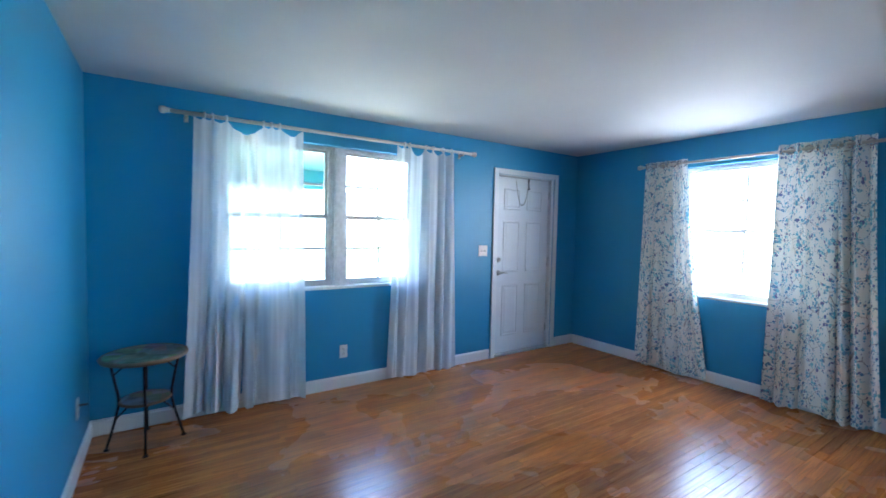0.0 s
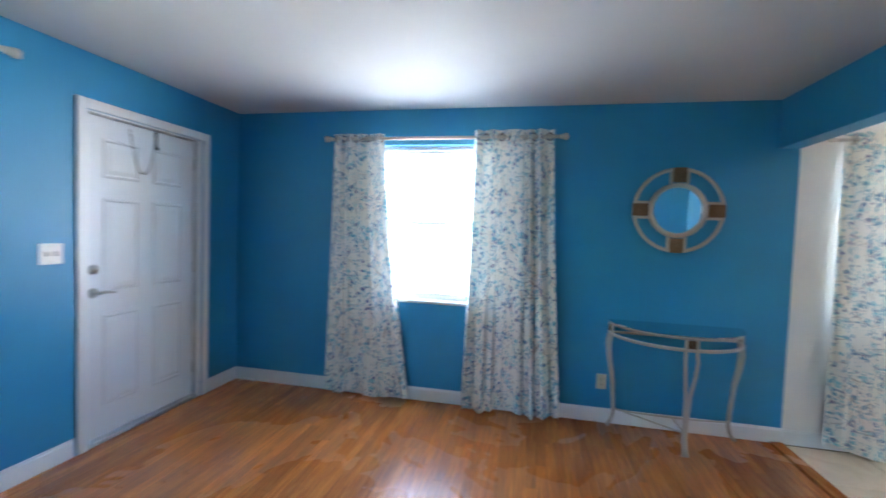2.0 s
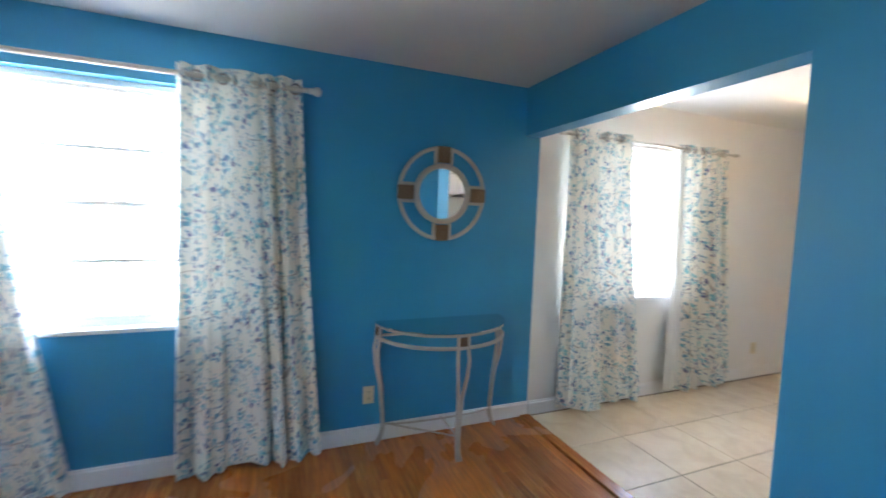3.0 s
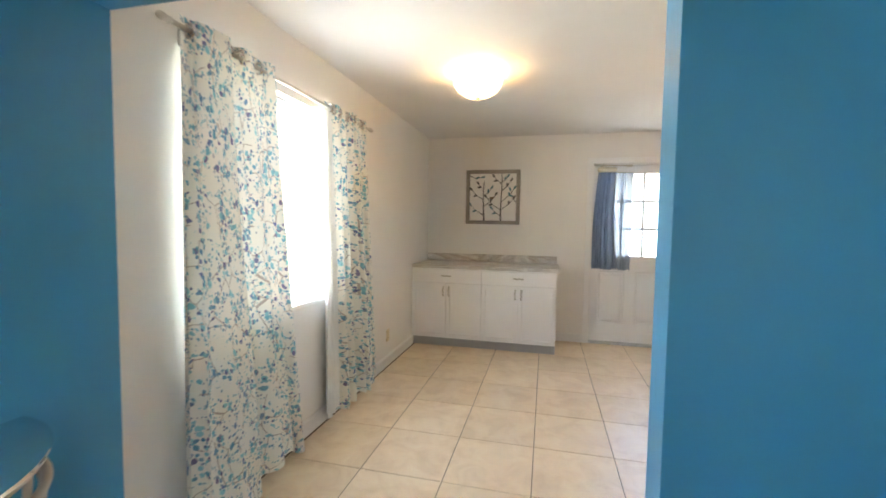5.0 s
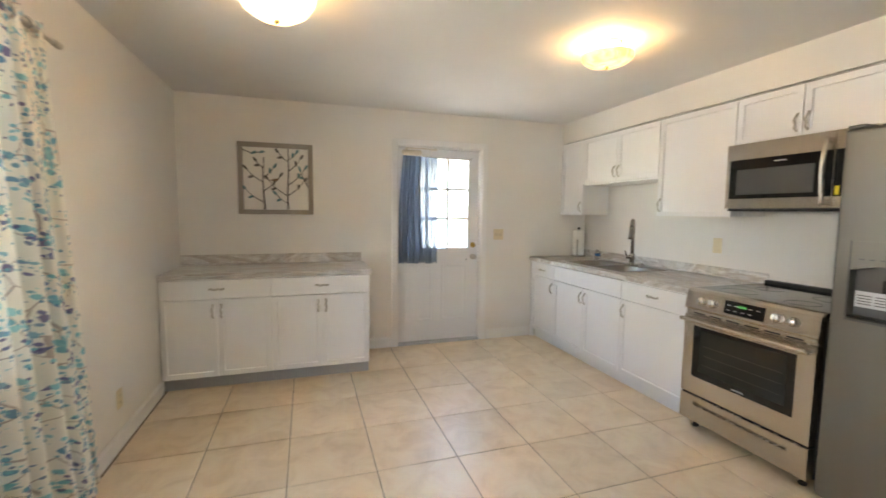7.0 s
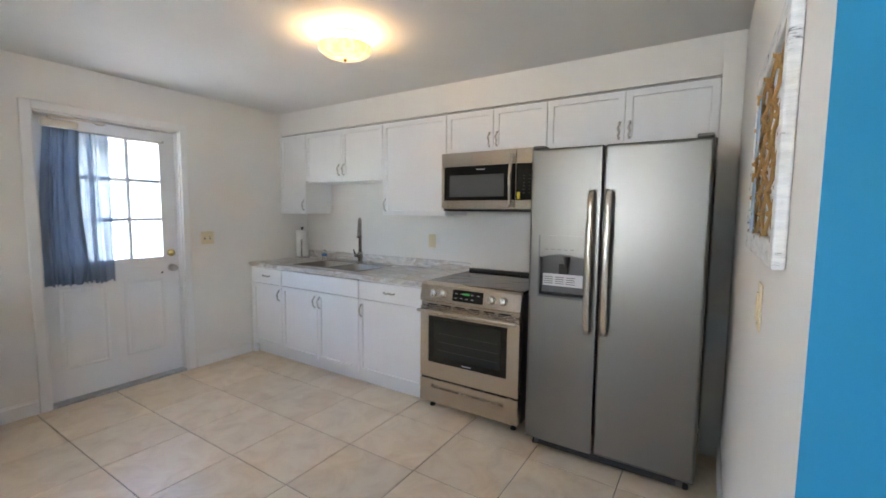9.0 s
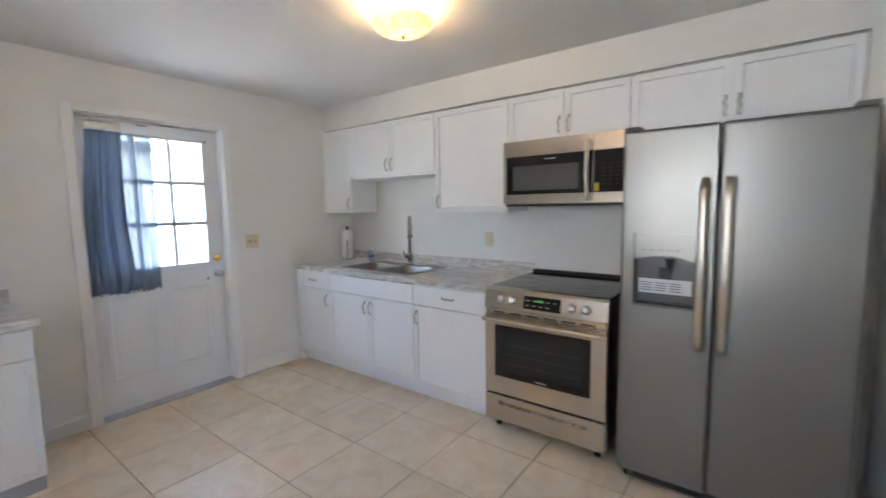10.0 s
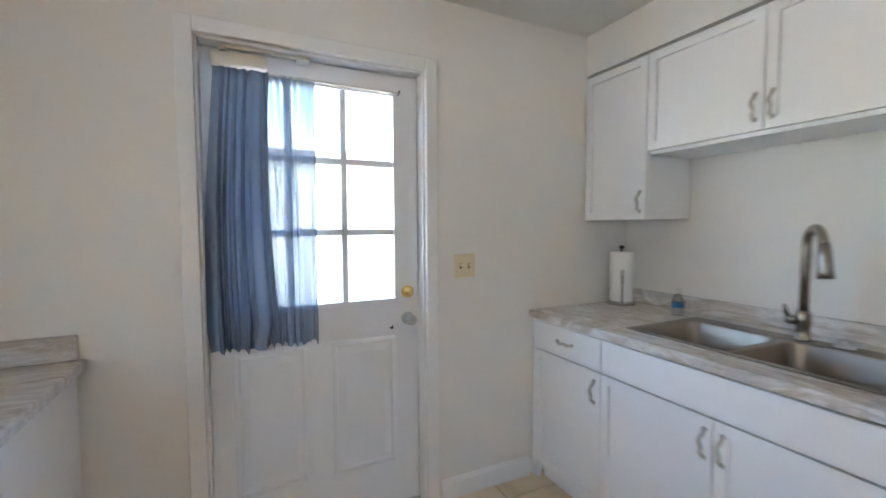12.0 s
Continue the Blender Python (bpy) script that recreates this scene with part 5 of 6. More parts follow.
box(bm, 0.345, 0.395, -0.0052, -0.0042, 0.008, 0.022)
bm.transform(tilt)
part("clock_digits", bm, FLASHGREEN, disp, "green clock digits")
for k in range(9):
    bm = bmesh.new()
    x = 0.283 + (k % 5) * 0.042
    if k == 2:
        continue
    box(bm, x, x + 0.02, -0.0052, -0.0042, 0.012 - 0.03 * (k // 5), 0.016 - 0.03 * (k // 5))
    bm.transform(tilt)
    part("printed_mark", bm, LABEL, disp)
bm = bmesh.new()
framed(bm, 0.003, RW - 0.003, 0.245, 0.755, 0.072, RW - 0.085, 0.358, 0.69, -0.02, 0.034)
dr = part("oven_door", bm, STEEL_H, rg, "brushed steel oven door")
part("oven_window", boxed(0.0725, RW - 0.0855, -0.017, 0.02, 0.3585, 0.6895), BLACKGLASS, dr, "black glass oven window")
part("window_border", boxed(0.118, RW - 0.13, -0.0178, -0.0172, 0.40, 0.668), SMOKY, dr, "smoky inner window")
for k in range(3):
    part("oven_rack", boxed(0.15, RW - 0.15, -0.0186, -0.0179, 0.45 + 0.06 * k, 0.4515 + 0.06 * k), ALU_DIM, dr)
part("brand_mark", boxed(RW / 2 - 0.035, RW / 2 + 0.035, -0.0185, -0.0172, 0.37, 0.377), LABEL, dr)
bm = bmesh.new()
tube(bm, [(0.01 + (RW - 0.02) * k / 16, -0.062 - 0.012 * math.sin(math.pi * k / 16), 0.728) for k in range(17)], 0.0135, 10)
for x in (0.03, RW - 0.03):
    box(bm, x - 0.016, x + 0.016, -0.062, -0.019, 0.716, 0.74, 0.004, 1)
part("handle", bm, STEEL_H, dr, "curved steel bar handle", True)
bm = bmesh.new()
for k in range(6):
    box(bm, 0.06 + k * 0.11, 0.14 + k * 0.11, -0.014, 0.03, 0.766, 0.774)
part("vent_slot", bm, BLACK, rg)
part("vent_strip", boxed(0.004, RW - 0.004, -0.012, 0.034, 0.758, 0.7905, 0.003, 1), STEEL_H, rg)
part("drawer_gap", boxed(0.006, RW - 0.006, -0.004, 0.034, 0.2305, 0.2445), BLACK, rg)
bm = bmesh.new()
framed(bm, 0.003, RW - 0.003, 0.065, 0.23, 0.10, RW - 0.10, 0.17, 0.2, -0.02, 0.034)
sd = part("storage_drawer", bm, STEEL_H, rg, "steel storage drawer")
part("grip_recess", boxed(0.1005, RW - 0.1005, 0.0, 0.03, 0.1705, 0.1995), STEEL_H, sd, "recessed finger grip")
for x in (0.06, RW - 0.06):
    for y in (0.06, RD - 0.08):
        part("foot", lathe(bmesh.new(), [(0.02, 0), (0.022, 0.01), (0.014, 0.015), (0.014, 0.062)], 14, (x, y, 0)), BLACK, rg)

# over-the-range microwave
MX, MY0, MW, MZ0, MZ1 = 1.03, -2.878, 0.79, 1.435, 1.862
mw = thing("microwave", pose(MX, MY0, 0, 0, 0, 90), "stainless steel over-the-range microwave with black glass door", "microwave")
part("body", boxed(0.001, MW - 0.001, 0.02, MX - WEST_K - 0.002, MZ0, MZ1 - 0.002), GREYPLASTIC, mw, "dark case")
SP = 0.612
bm = bmesh.new()
framed(bm, 0, SP, MZ0 + 0.006, MZ1 - 0.003, 0.022, SP - 0.003, MZ0 + 0.068, MZ1 - 0.105, -0.012, 0.0195)
md = part("door", bm, STEEL_H, mw, "steel-framed door")
part("door_glass", boxed(0.0225, SP - 0.0035, -0.010, 0.019, MZ0 + 0.0685, MZ1 - 0.1055), BLACKGLASS, md, "black glass")
part("window_mesh", boxed(0.07, SP - 0.09, -0.0112, -0.0102, MZ0 + 0.095, MZ1 - 0.17), ALU_DIM, md, "smoky grey window")
part("brand_mark", boxed(0.30, 0.37, -0.0113, -0.0102, MZ1 - 0.135, MZ1 - 0.129), LABEL, md)
bm = bmesh.new()
tube(bm, [(SP - 0.025, -0.04 - 0.022 * math.sin(math.pi * k / 12), MZ0 + 0.02 + (MZ1 - MZ0 - 0.06) * k / 12) for k in range(13)], 0.0125, 10)
for z in (MZ0 + 0.04, MZ1 - 0.06):
    box(bm, SP - 0.036, SP - 0.014, -0.05, -0.0105, z - 0.014, z + 0.014, 0.003, 1)
part("handle", bm, STEEL_H, md, "curved steel handle", True)
cpn = part("control_panel", framed(bmesh.new(), SP + 0.004, MW, MZ0 + 0.006, MZ1 - 0.003, SP + 0.0045, MW - 0.0005, MZ0 + 0.068, MZ1 - 0.105, -0.012, 0.0195), STEEL_H, mw)
part("keypad", boxed(SP + 0.005, MW - 0.001, -0.010, 0.019, MZ0 + 0.0685, MZ1 - 0.1055), BLACKGLASS, cpn, "black keypad")
for r in range(6):
    for c in range(3):
        x, z = SP + 0.055 + c * 0.042, MZ0 + 0.115 + r * 0.024
        part("key", boxed(x, x + 0.014, -0.0113, -0.0102, z, z + 0.006), ALU_DIM, cpn)
part("sticker", boxed(SP + 0.012, SP + 0.034, -0.0115, -0.0102, MZ0 + 0.075, MZ0 + 0.125), YELLOW, cpn, "yellow energy sticker")
part("vent_grille", boxed(0.01, MW - 0.01, 0.0, 0.3, MZ0 - 0.012, MZ0 - 0.0005, 0.003, 1), BLACK, mw, "dark underside vent")

# ---- pictures ----
DRIFT = paint("weathered_grey_wood", (0.33, 0.29, 0.25), 0.75, 0.35, 22, 0.7)
TWIG = paint("dark_metal_twigs", (0.10, 0.09, 0.08), 0.55, 0.2)
PATINA = paint("blue_patina_leaf", (0.10, 0.22, 0.25), 0.55, 0.2)
tp = thing("tree_wall_art", pose(4.345, SOUTH, 0, 0, 0, 180), "square weathered wooden frame with dark metal branches and a bird", "wall art")
AW, Z0, Z1 = 0.645, 1.362, 2.01
for b in ((0, 0.042, Z0, Z1), (AW - 0.042, AW, Z0, Z1), (0.042, AW - 0.042, Z0, Z0 + 0.042), (0.042, AW - 0.042, Z1 - 0.042, Z1)):
    part("frame_board", boxed(b[0], b[1], -0.03, -0.002, b[2], b[3], 0.003, 1), DRIFT, tp)
AH = Z1 - Z0


def sprig(trunk, x, z, ang, length, leaf_mat):
    """A side branch that bends once and ends in one flat oval leaf."""
    a, b = radians(ang), radians(ang * 0.7 + 27)
    x1, z1 = x + math.cos(a) * length * 0.55, z + math.sin(a) * length * 0.55
    x2, z2 = x1 + math.cos(b) * length * 0.45, z1 + math.sin(b) * length * 0.45
    part("twig", tube(bmesh.new(), [(x, -0.017, z), (x1, -0.018, z1), (x2, -0.017, z2)], [0.0048, 0.004, 0.003], 6), TWIG, trunk)
    for px, pz, turn in ((x2, z2, b), (x1, z1, a + 0.9)):
        bm = bmesh.new()
        bmesh.ops.create_icosphere(bm, subdivisions=2, radius=0.024, matrix=Matrix.Translation((px + 0.016 * math.cos(turn), -0.019, pz + 0.016 * math.sin(turn))) @ Matrix.Rotation(-turn, 4, "Y") @ Matrix.Diagonal((1.15, 0.12, 0.48, 1)))
        part("leaf", bm, leaf_mat, trunk)


for x0, top, boughs in ((0.215, 0.80, ((0.12, 150, 0.20), (0.30, 38, 0.20), (0.44, 148, 0.19), (0.52, 40, 0.13), (0.66, 140, 0.09))),
                        (0.425, 0.995, ((0.10, 148, 0.14), (0.22, 146, 0.24), (0.24, 36, 0.20), (0.40, 40, 0.22), (0.62, 42, 0.17), (0.78, 142, 0.12), (0.80, 38, 0.10)))):
    zt = Z0 + AH * top - 0.042 * (top > 0.9)
    pts = [(x0 + 0.006 * math.sin(5 * k / 6 + x0 * 9), -0.017, Z0 + 0.04 + (zt - Z0 - 0.04) * k / 6) for k in range(7)]
    tr = part("trunk", tube(bmesh.new(), pts, [0.0078 - 0.0006 * k for k in range(7)], 8), TWIG, tp, "dark metal trunk")
    for k, (h, ang, length) in enumerate(boughs):
        sprig(tr, x0, Z0 + 0.04 + (AH - 0.08) * h, ang, length, PATINA if k % 3 == 0 else TWIG)
for x, z, ang, length in ((0.045, Z1 - 0.07, -22, 0.15), (AW - 0.045, Z0 + 0.26, 118, 0.16)):
    bg = part("bough", tube(bmesh.new(), [(x, -0.017, z), (x + 0.02 * math.cos(radians(ang)), -0.017, z + 0.02 * math.sin(radians(ang)))], 0.005, 6), TWIG, tp)
    sprig(bg, x, z, ang, length, PATINA)
bm = bmesh.new()
x, z = 0.315, Z0 + 0.315
bmesh.ops.create_icosphere(bm, subdivisions=2, radius=0.02, matrix=Matrix.Translation((x, -0.02, z)) @ Matrix.Diagonal((1.3, 0.4, 0.6, 1)))
bmesh.ops.create_icosphere(bm, subdivisions=1, radius=0.009, matrix=Matrix.Translation((x + 0.024, -0.02, z + 0.009)))
tube(bm, [(x - 0.02, -0.02, z), (x - 0.05, -0.02, z - 0.006)], [0.006, 0.003], 6)
part("bird", bm, CARVED, tp, "small brown metal bird")


def shabby():
    n = Nodes("distressed_white_wood")
    v = n.place("Object", (3, 3, 14))
    w = n.noise(v, 4, 6, 0.7, 0.5)
    n.link(n.ramp(w, [(0.33, (0.14, 0.14, 0.15)), (0.39, (0.62, 0.63, 0.63)), (0.6, (0.78, 0.78, 0.77))]), n.bsdf.inputs["Base Color"])
    n.bump(w, 0.4, 0.002)
    return n.set(Roughness=0.6).mat


SHABBY = shabby()
ROPE = paint("tan_jute_rope", (0.40, 0.24, 0.09), 0.9, 0.3, 120, 0.8)
SEAPHOTO = Nodes("sea_photo")
_v = SEAPHOTO.place("Object", (6, 6, 6))
SEAPHOTO.link(SEAPHOTO.ramp(SEAPHOTO.noise(_v, 1.5, 4, 0.6, 0.8), [(0.3, (0.05, 0.12, 0.25)), (0.5, (0.18, 0.36, 0.55)), (0.7, (0.62, 0.70, 0.76))]), SEAPHOTO.bsdf.inputs["Base Color"])
SEAPHOTO = SEAPHOTO.set(Roughness=0.35).mat
np_ = thing("rope_net_picture", pose(2.235, PART_B, 0), "distressed white frame strung with knotted rope and clipped photos", "wall art")
QW, Q0, Q1, QB = 0.66, 1.315, 1.80, 0.05
for b in ((0, QB, Q0, Q1), (QW - QB, QW, Q0, Q1), (QB, QW - QB, Q0, Q0 + QB), (QB, QW - QB, Q1 - QB, Q1)):
    part("frame_board", boxed(b[0], b[1], -0.021, -0.001, b[2], b[3], 0.004, 2), SHABBY, np_)
nx, nz = 3, 4
sxx, szz = (QW - 2 * QB) / nx, (Q1 - Q0 - 2 * QB) / nz
bm, kn = bmesh.new(), []
for k in range(-nz, nx + 1):
    for s in (1, -1):
        pts = []
        for j in range(nz * 4 + 1):
            u = j / 4
            xx = (k + u) if s > 0 else (k + nz - u)
            if -0.01 <= xx <= nx + 0.01:
                pts.append((QB + xx * sxx, -0.013 - 0.002 * math.sin(u * 9), Q0 + QB + u * szz))
        if len(pts) > 1:
            tube(bm, pts, 0.004, 6)
part("rope", bm, ROPE, np_, "tan jute rope")
for i in range(nx * 2 + 1):
    for j in range(nz * 2 + 1):
        if (i + j) % 2 == 0:
            bm = bmesh.new()
            bmesh.ops.create_icosphere(bm, subdivisions=1, radius=0.009, matrix=Matrix.Translation((QB + i * sxx / 2, -0.014, Q0 + QB + j * szz / 2)))
            part("knot", bm, ROPE, np_)
for x, z in ((0.10, 1.565), (0.10, 1.36)):
    ph = part("photo", boxed(x, x + 0.105, -0.0205, -0.019, z, z + 0.15), SEAPHOTO, np_, "blue seaside photo print")
    part("clip", boxed(x + 0.042, x + 0.05, -0.026, -0.016, z + 0.14, z + 0.165, 0.001, 1), ROPE, ph)

# ---- ceiling lamps ----
def lamp_glass(name, strength):
    n = Nodes(name)
    v = n.place()
    sw = n.noise(v, 9, 3, 0.5, 2.5)
    col = n.ramp(sw, [(0.4, (0.92, 0.66, 0.36)), (0.6, (0.95, 0.82, 0.60))])
    n.link(col, n.bsdf.inputs["Base Color"])
    n.link(col, n.bsdf.inputs["Emission Color"])
    n.set(Roughness=0.25, Emission_Strength=strength)
    tr = n.add("BsdfTranslucent")
    n.link(col, tr.inputs["Color"])
    m = n.add("MixShader", Fac=0.06)
    n.link(n.bsdf.outputs["BSDF"], m.inputs[1])
    n.link(tr.outputs["BSDF"], m.inputs[2])
    n.link(m.outputs["Shader"], n.out.inputs["Surface"])
    return n.mat


def ceiling_lamp(x, y, r, drop, low, power, glow, label):
    th = thing("ceiling_lamp", pose(x, y, CEIL_K), label, "ceiling lamp", "kitchen ceiling lamps")
    part("canopy", lathe(bmesh.new(), [(r * 0.55, -0.0005), (r * 0.55, -0.012), (r * 0.42, -0.03)], 32), IVORYPLASTIC, th, "white ceiling plate", True)
    bm = bmesh.new()
    prof = [(r, -drop), (r * 0.97, -drop - (low - drop) * 0.3), (r * 0.8, -drop - (low - drop) * 0.65), (r * 0.5, -drop - (low - drop) * 0.92), (0.012, -low)]
    lathe(bm, prof, 40, close=False)
    sh = part("shade", bm, lamp_glass("lit_alabaster_glass", glow), th, "glowing alabaster glass bowl", True)
    part("finial", lathe(bmesh.new(), [(0.010, -low), (0.012, -low - 0.006), (0.005, -low - 0.018)], 12), BRASS, th)
    for k in range(3):
        a = radians(120 * k + 20)
        bm = bmesh.new()
        tube(bm, [(r * 0.4 * math.cos(a), r * 0.4 * math.sin(a), -0.02), (r * 0.92 * math.cos(a), r * 0.92 * math.sin(a), -drop)], 0.004, 6)
        part("hanger_rod", bm, BRASS, th)
    li = bpy.data.lights.new("bulb", "POINT")
    li.energy, li.color, li.shadow_soft_size = power, (1.0, 0.70, 0.40), 0.05
    o = new("bulb", li)
    o.location = (x, y, CEIL_K - drop)
    return th


ceiling_lamp(3.875, -2.79, 0.172, 0.05, 0.175, 0.55, 0.06, "flush ceiling lamp with a glowing glass bowl")
ceiling_lamp(2.045, -2.89, 0.15, 0.075, 0.135, 0.3, 0.012, "semi-flush ceiling lamp with an alabaster glass bowl")

# ---- outside ----
GRASS = paint("dry_grass_ground", (0.16, 0.17, 0.08), 0.95, 0.4, 8, 0.6)
CONCRETE = paint("pale_concrete", (0.44, 0.43, 0.41), 0.9, 0.12, 20, 0.4)
SIDING = paint("white_siding", (0.78, 0.78, 0.76), 0.6, 0.05, 30, 0.2)
AWNGREEN = paint("green_awning_metal", (0.07, 0.24, 0.19), 0.5, 0.1, 20, 0.1)
AWNPALE = paint("pale_green_awning_underside", (0.16, 0.30, 0.26), 0.5, 0.1, 20, 0.1)
FOLIAGE = paint("leaf_green", (0.07, 0.13, 0.035), 0.7, 0.3, 20, 0.2)
PALEGLASS = paint("hazy_window_glass", (0.42, 0.46, 0.48), 0.2, 0.1)
BARK = paint("bark", (0.16, 0.11, 0.08), 0.9, 0.3, 30, 0.6)
bm = bmesh.new()
bmesh.ops.create_grid(bm, x_segments=4, y_segments=4, size=400)
solid("ground", bm, GRASS, "sunlit lawn and yard around the house", "ground", kind="structure", at=pose(0, 0, -0.25))
solid("pavement", boxed(-4, 9, NORTH + 2.6, NORTH + 4.3, -0.24, -0.15), CONCRETE, "pale concrete walk across the front yard", "pavement", kind="structure")
solid("driveway", boxed(-3, 8, SOUTH - 6, SOUTH - OUT - 0.01, -0.24, -0.15), CONCRETE, "pale concrete yard slab outside the back door", "pavement", kind="structure")
solid("side_path", boxed(EAST + OUT + 0.01, EAST + 4.5, -6, 5, -0.24, -0.16), CONCRETE, "pale concrete side yard", "pavement", kind="structure")
aw = thing("awning", pose(0, NORTH + OUT, 0), "green metal awning above the front window", "awning")
bm = bmesh.new()
q = [(0.02, 2.46), (1.30, 2.10), (1.30, 2.085), (0.02, 2.445)]
A = [bm.verts.new((-0.9, y, z)) for y, z in q]
B = [bm.verts.new((2.12, y, z)) for y, z in q]
bm.faces.new(A)
bm.faces.new(B[::-1])
bridge(bm, A, B)
part("awning_panel", bm, AWNPALE, aw)
part("valance", boxed(-0.9, 2.12, 1.301, 1.312, 1.86, 2.1), AWNGREEN, aw, "dark green valance")
for x in (-0.85, 2.13):
    part("awning_post", boxed(x - 0.03, x + 0.03, 1.24, 1.30, -0.15, 2.08), SIDING, aw)


def house(name, x0, x1, y0, y1, h, label, openings, face):
    th = thing(name, pose(0, 0, -0.25), label, "house")
    part("wall", boxed(x0, x1, y0, y1, 0, h), SIDING, th)
    part("roof", box(bmesh.new(), x0 - 0.4, x1 + 0.4, y0 - 0.4, y1 + 0.4, h + 0.001, h + 0.18, 0.03, 1), ROOFING, th)
    for a0, a1, z0, z1 in openings:
        if face == "w":
            w_ = part("window", boxed(x0 - 0.02, x0 - 0.001, a0, a1, z0, z1), PALEGLASS, th)
            for zz in (z0 - 0.05, z1):
                part("frame", boxed(x0 - 0.05, x0 - 0.001, a0 - 0.05, a1 + 0.05, zz, zz + 0.05), TRIM, w_)
        elif face == "s":
            w_ = part("window", boxed(a0, a1, y0 - 0.02, y0 - 0.001, z0, z1), PALEGLASS, th)
            for zz in (z0 - 0.05, z1):
                part("frame", boxed(a0 - 0.05, a1 + 0.05, y0 - 0.05, y0 - 0.001, zz, zz + 0.05), TRIM, w_)
        else:
            w_ = part("window", boxed(a0, a1, y1 + 0.001, y1 + 0.02, z0, z1), PALEGLASS, th)
            for zz in (z0 - 0.05, z1):
                part("frame", boxed(a0 - 0.05, a1 + 0.05, y1 + 0.001, y1 + 0.05, zz, zz + 0.05), TRIM, w_)
    return th


house("house", EAST + 5.0, EAST + 12, -9, 8, 3.2, "pale neighbouring house with one small window", [(0.2, 0.75, 1.75, 2.05)], "w")
house("house", -6, 9, NORTH + 19, NORTH + 26, 3.4, "white house across the street with small windows", [(-2.0, -0.8, 1.2, 2.2), (3.0, 4.2, 1.2, 2.2)], "s")
house("house", -3, 9, SOUTH - 13, SOUTH - 7.5, 3.0, "white outbuilding behind the yard with a small window", [(0.6, 1.1, 1.5, 1.75)], "n")


def tree(x, y, h, r, seed, label):
    rr = random.Random(seed)
    th = thing("tree", pose(x, y, -0.25), label, "tree")
    bm = bmesh.new()
    tube(bm, [(0, 0, 0), (0.05, 0.03, h * 0.3), (0.0, 0.08, h * 0.6)], [0.14, 0.11, 0.06], 8)
    for k in range(6):
        a = rr.uniform(0, 6.28)
        tube(bm, [(0.02, 0.05, h * 0.45), (r * 0.5 * math.cos(a), r * 0.5 * math.sin(a), h * 0.65), (r * 0.8 * math.cos(a), r * 0.8 * math.sin(a), h * 0.8)], [0.05, 0.03, 0.015], 6)
    part("trunk", bm, BARK, th)
    verts, faces = [], []
    for k in range(2600):
        d = Vector((rr.gauss(0, 1), rr.gauss(0, 1), rr.gauss(0, 1))).normalized() * (rr.random() ** 0.4)
        c = Vector((d.x * r * rr.uniform(0.75, 1.1), d.y * r, h * 0.72 + d.z * h * 0.32))
        u = Vector((rr.gauss(0, 1), rr.gauss(0, 1), rr.gauss(0, 1))).normalized()
        v = u.orthogonal().normalized()
        s = rr.uniform(0.05, 0.11)
        b0 = len(verts)
        verts += [c - u * s, c + v * s * 0.5, c + u * s, c - v * s * 0.5]
        faces.append((b0, b0 + 1, b0 + 2, b0 + 3))
    me = bpy.data.meshes.new("crown")
    me.from_pydata(verts, [], faces)
    me.materials.append(FOLIAGE)
    cr = new("crown", me)
    cr.parent = th
    return th


tree(-2.3, NORTH + 9, 4.2, 1.6, 3, "leafy green tree in the front yard")
tree(4.6, SOUTH - 5.6, 3.6, 1.3, 9, "leafy green tree behind the house")

# ---- floor pieces ----
# kitchen tiles
TP, TQ, X0T, Y0T, GAP = 0.46, 0.481, 2.963, -2.881, 0.005
shared = {}
for i in range(-7, 5):
    for j in range(-5, 6):
        x0, x1 = max(X0T + i * TP + GAP / 2, WEST_K), min(X0T + (i + 1) * TP - GAP / 2, EAST)
        y0, y1 = max(Y0T + j * TQ + GAP / 2, SOUTH), min(Y0T + (j + 1) * TQ - GAP / 2, PART_B - 0.006)
        if x1 - x0 < 0.02 or y1 - y0 < 0.02:
            continue
        key = (round(x1 - x0, 3), round(y1 - y0, 3))
        if key not in shared:
            w_, d_ = key
            bm = bmesh.new()
            lo = [bm.verts.new(c) for c in ((-w_ / 2, -d_ / 2, -0.006), (w_ / 2, -d_ / 2, -0.006), (w_ / 2, d_ / 2, -0.006), (-w_ / 2, d_ / 2, -0.006))]
            mi = [bm.verts.new((v.co.x, v.co.y, -0.0018)) for v in lo]
            e = 0.0025
            hi = [bm.verts.new((v.co.x - math.copysign(e, v.co.x), v.co.y - math.copysign(e, v.co.y), 0.0)) for v in lo]
            bridge(bm, lo, mi)
            bridge(bm, mi, hi)
            bm.faces.new(hi)
            shared[key] = put_mesh("tile", bm, TILE)
        t = new("tile", shared[key])
        t.parent = floor_kitchen
        t.location = ((x0 + x1) / 2, (y0 + y1) / 2, 0)

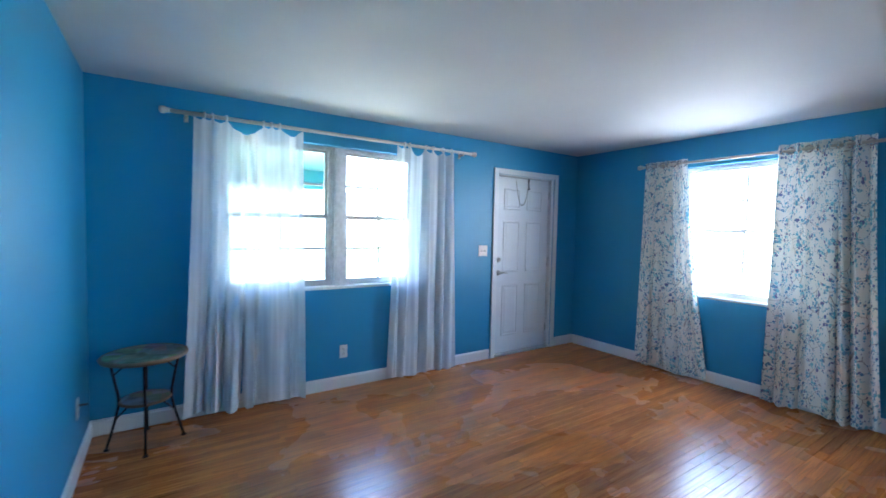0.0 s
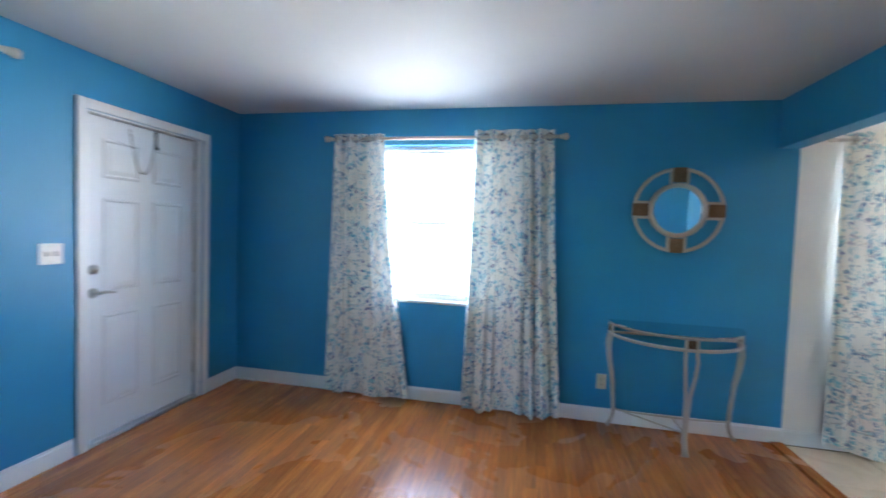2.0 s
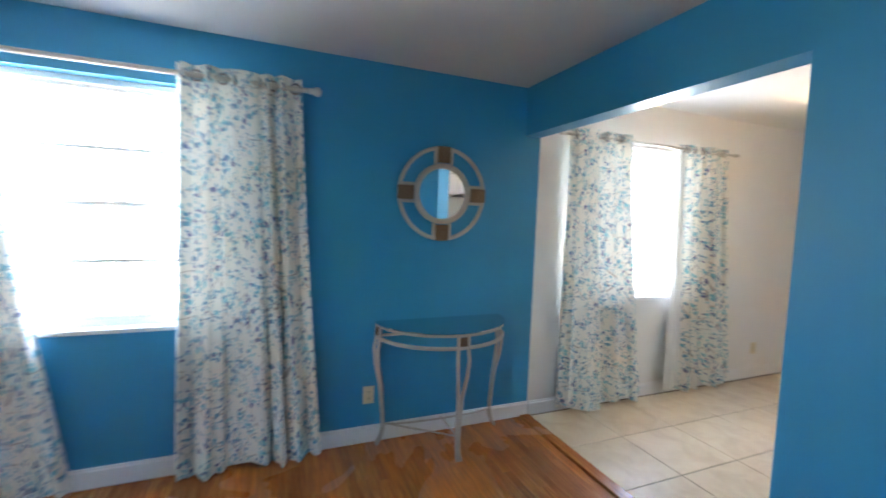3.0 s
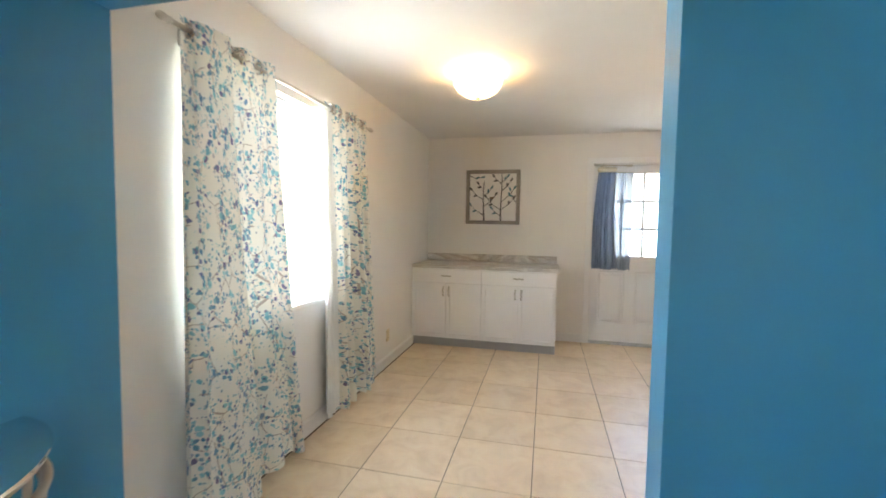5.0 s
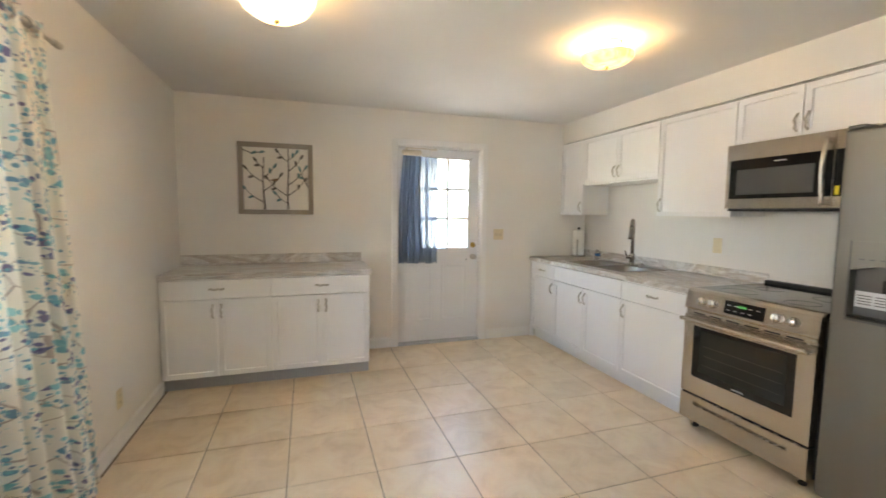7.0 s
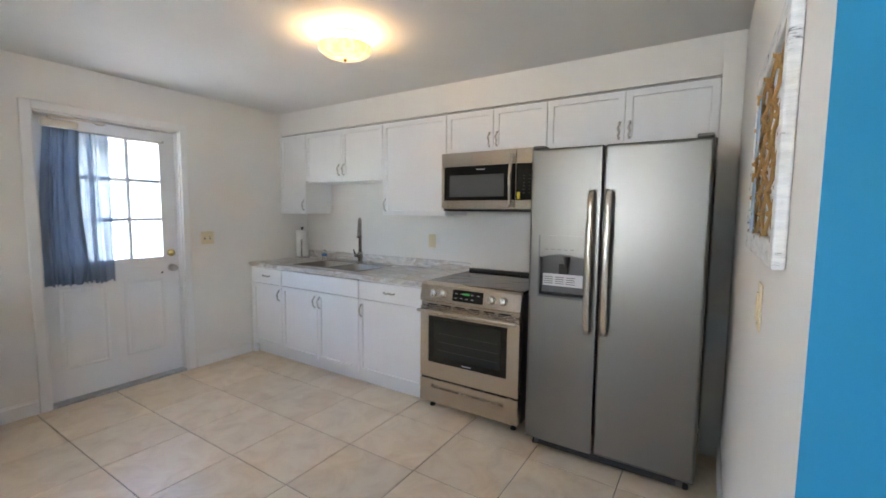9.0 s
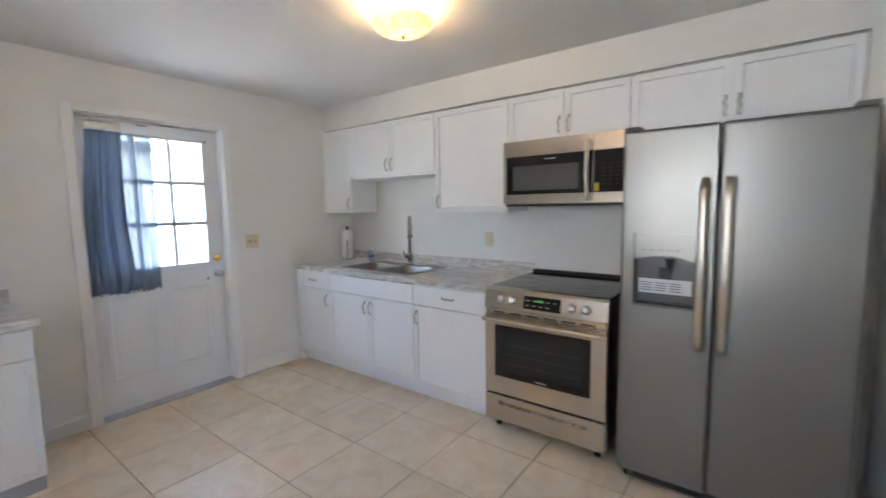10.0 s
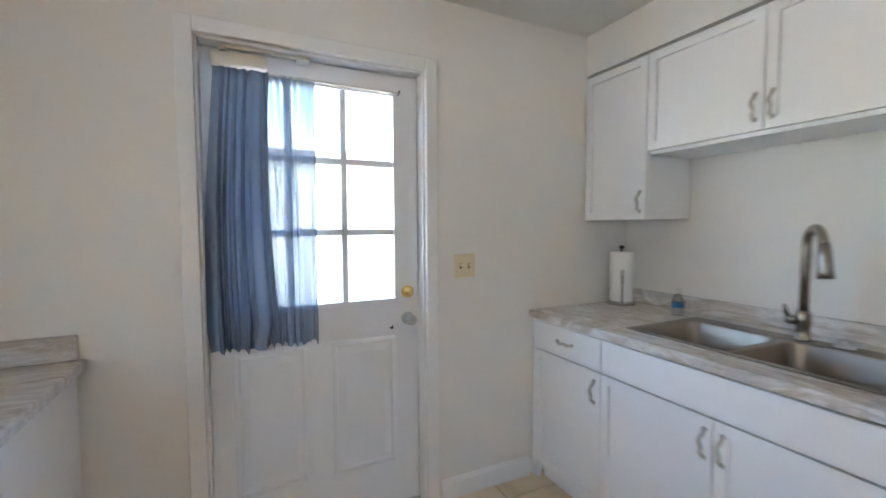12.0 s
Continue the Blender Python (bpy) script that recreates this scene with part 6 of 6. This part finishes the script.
# oak strips, run east to west; the stretch the walk passes is laid piece by piece
rs = random.Random(21)
SW = 0.0572
joined = bmesh.new()
count = 0
lens = [0.45, 0.6, 0.75, 0.9, 1.05, 1.2]


def strip_mesh(l, w):
    bm = bmesh.new()
    e = 0.0008
    lo = [bm.verts.new(c) for c in ((0, 0, -0.011), (l, 0, -0.011), (l, w, -0.011), (0, w, -0.011))]
    mi = [bm.verts.new((v.co.x, v.co.y, -e)) for v in lo]
    hi = [bm.verts.new((v.co.x + (e if k in (0, 3) else -e), v.co.y + (e if k in (0, 1) else -e), 0)) for k, v in enumerate(lo)]
    bridge(bm, lo, mi)
    bridge(bm, mi, hi)
    bm.faces.new(hi)
    return put_mesh("plank", bm, PLANK)


cache = {}
verts, faces = [], []
rows_n = int((NORTH - PART_B - 0.075) / SW) + 1
for r_ in range(rows_n):
    y0 = PART_B + 0.076 + r_ * SW
    w_ = round(min(SW - 0.0006, NORTH - y0), 4)
    if w_ < 0.01:
        continue
    x = WEST_L - rs.uniform(0, 0.5)
    while x < EAST:
        l = rs.choice(lens)
        a0, a1 = max(x, WEST_L), min(x + l - 0.0006, EAST)
        x += l
        if a1 - a0 < 0.02:
            continue
        if a0 > 0.7 and 0.2 < y0 < 3.2 and count < 300:
            key = (round(a1 - a0, 3), w_)
            if key not in cache:
                cache[key] = strip_mesh(*key)
            p = new("plank", cache[key])
            p.parent = floor_living
            p.location = (a0, y0, 0)
            count += 1
        else:
            b0, e = len(verts), 0.0008
            for z, d in ((-0.011, 0), (-e, 0), (0, e)):
                verts += [(a0 + d, y0 + d, z), (a1 - d, y0 + d, z), (a1 - d, y0 + w_ - d, z), (a0 + d, y0 + w_ - d, z)]
            for lv in (0, 4):
                for k in range(4):
                    faces.append((b0 + lv + k, b0 + lv + (k + 1) % 4, b0 + lv + 4 + (k + 1) % 4, b0 + lv + 4 + k))
            faces.append((b0 + 8, b0 + 9, b0 + 10, b0 + 11))
me = bpy.data.meshes.new("planks")
me.from_pydata(verts, [], faces)
me.materials.append(PLANKS)
pk = tagged(new("planks", me), kind="stuff")
pk.parent = floor_living
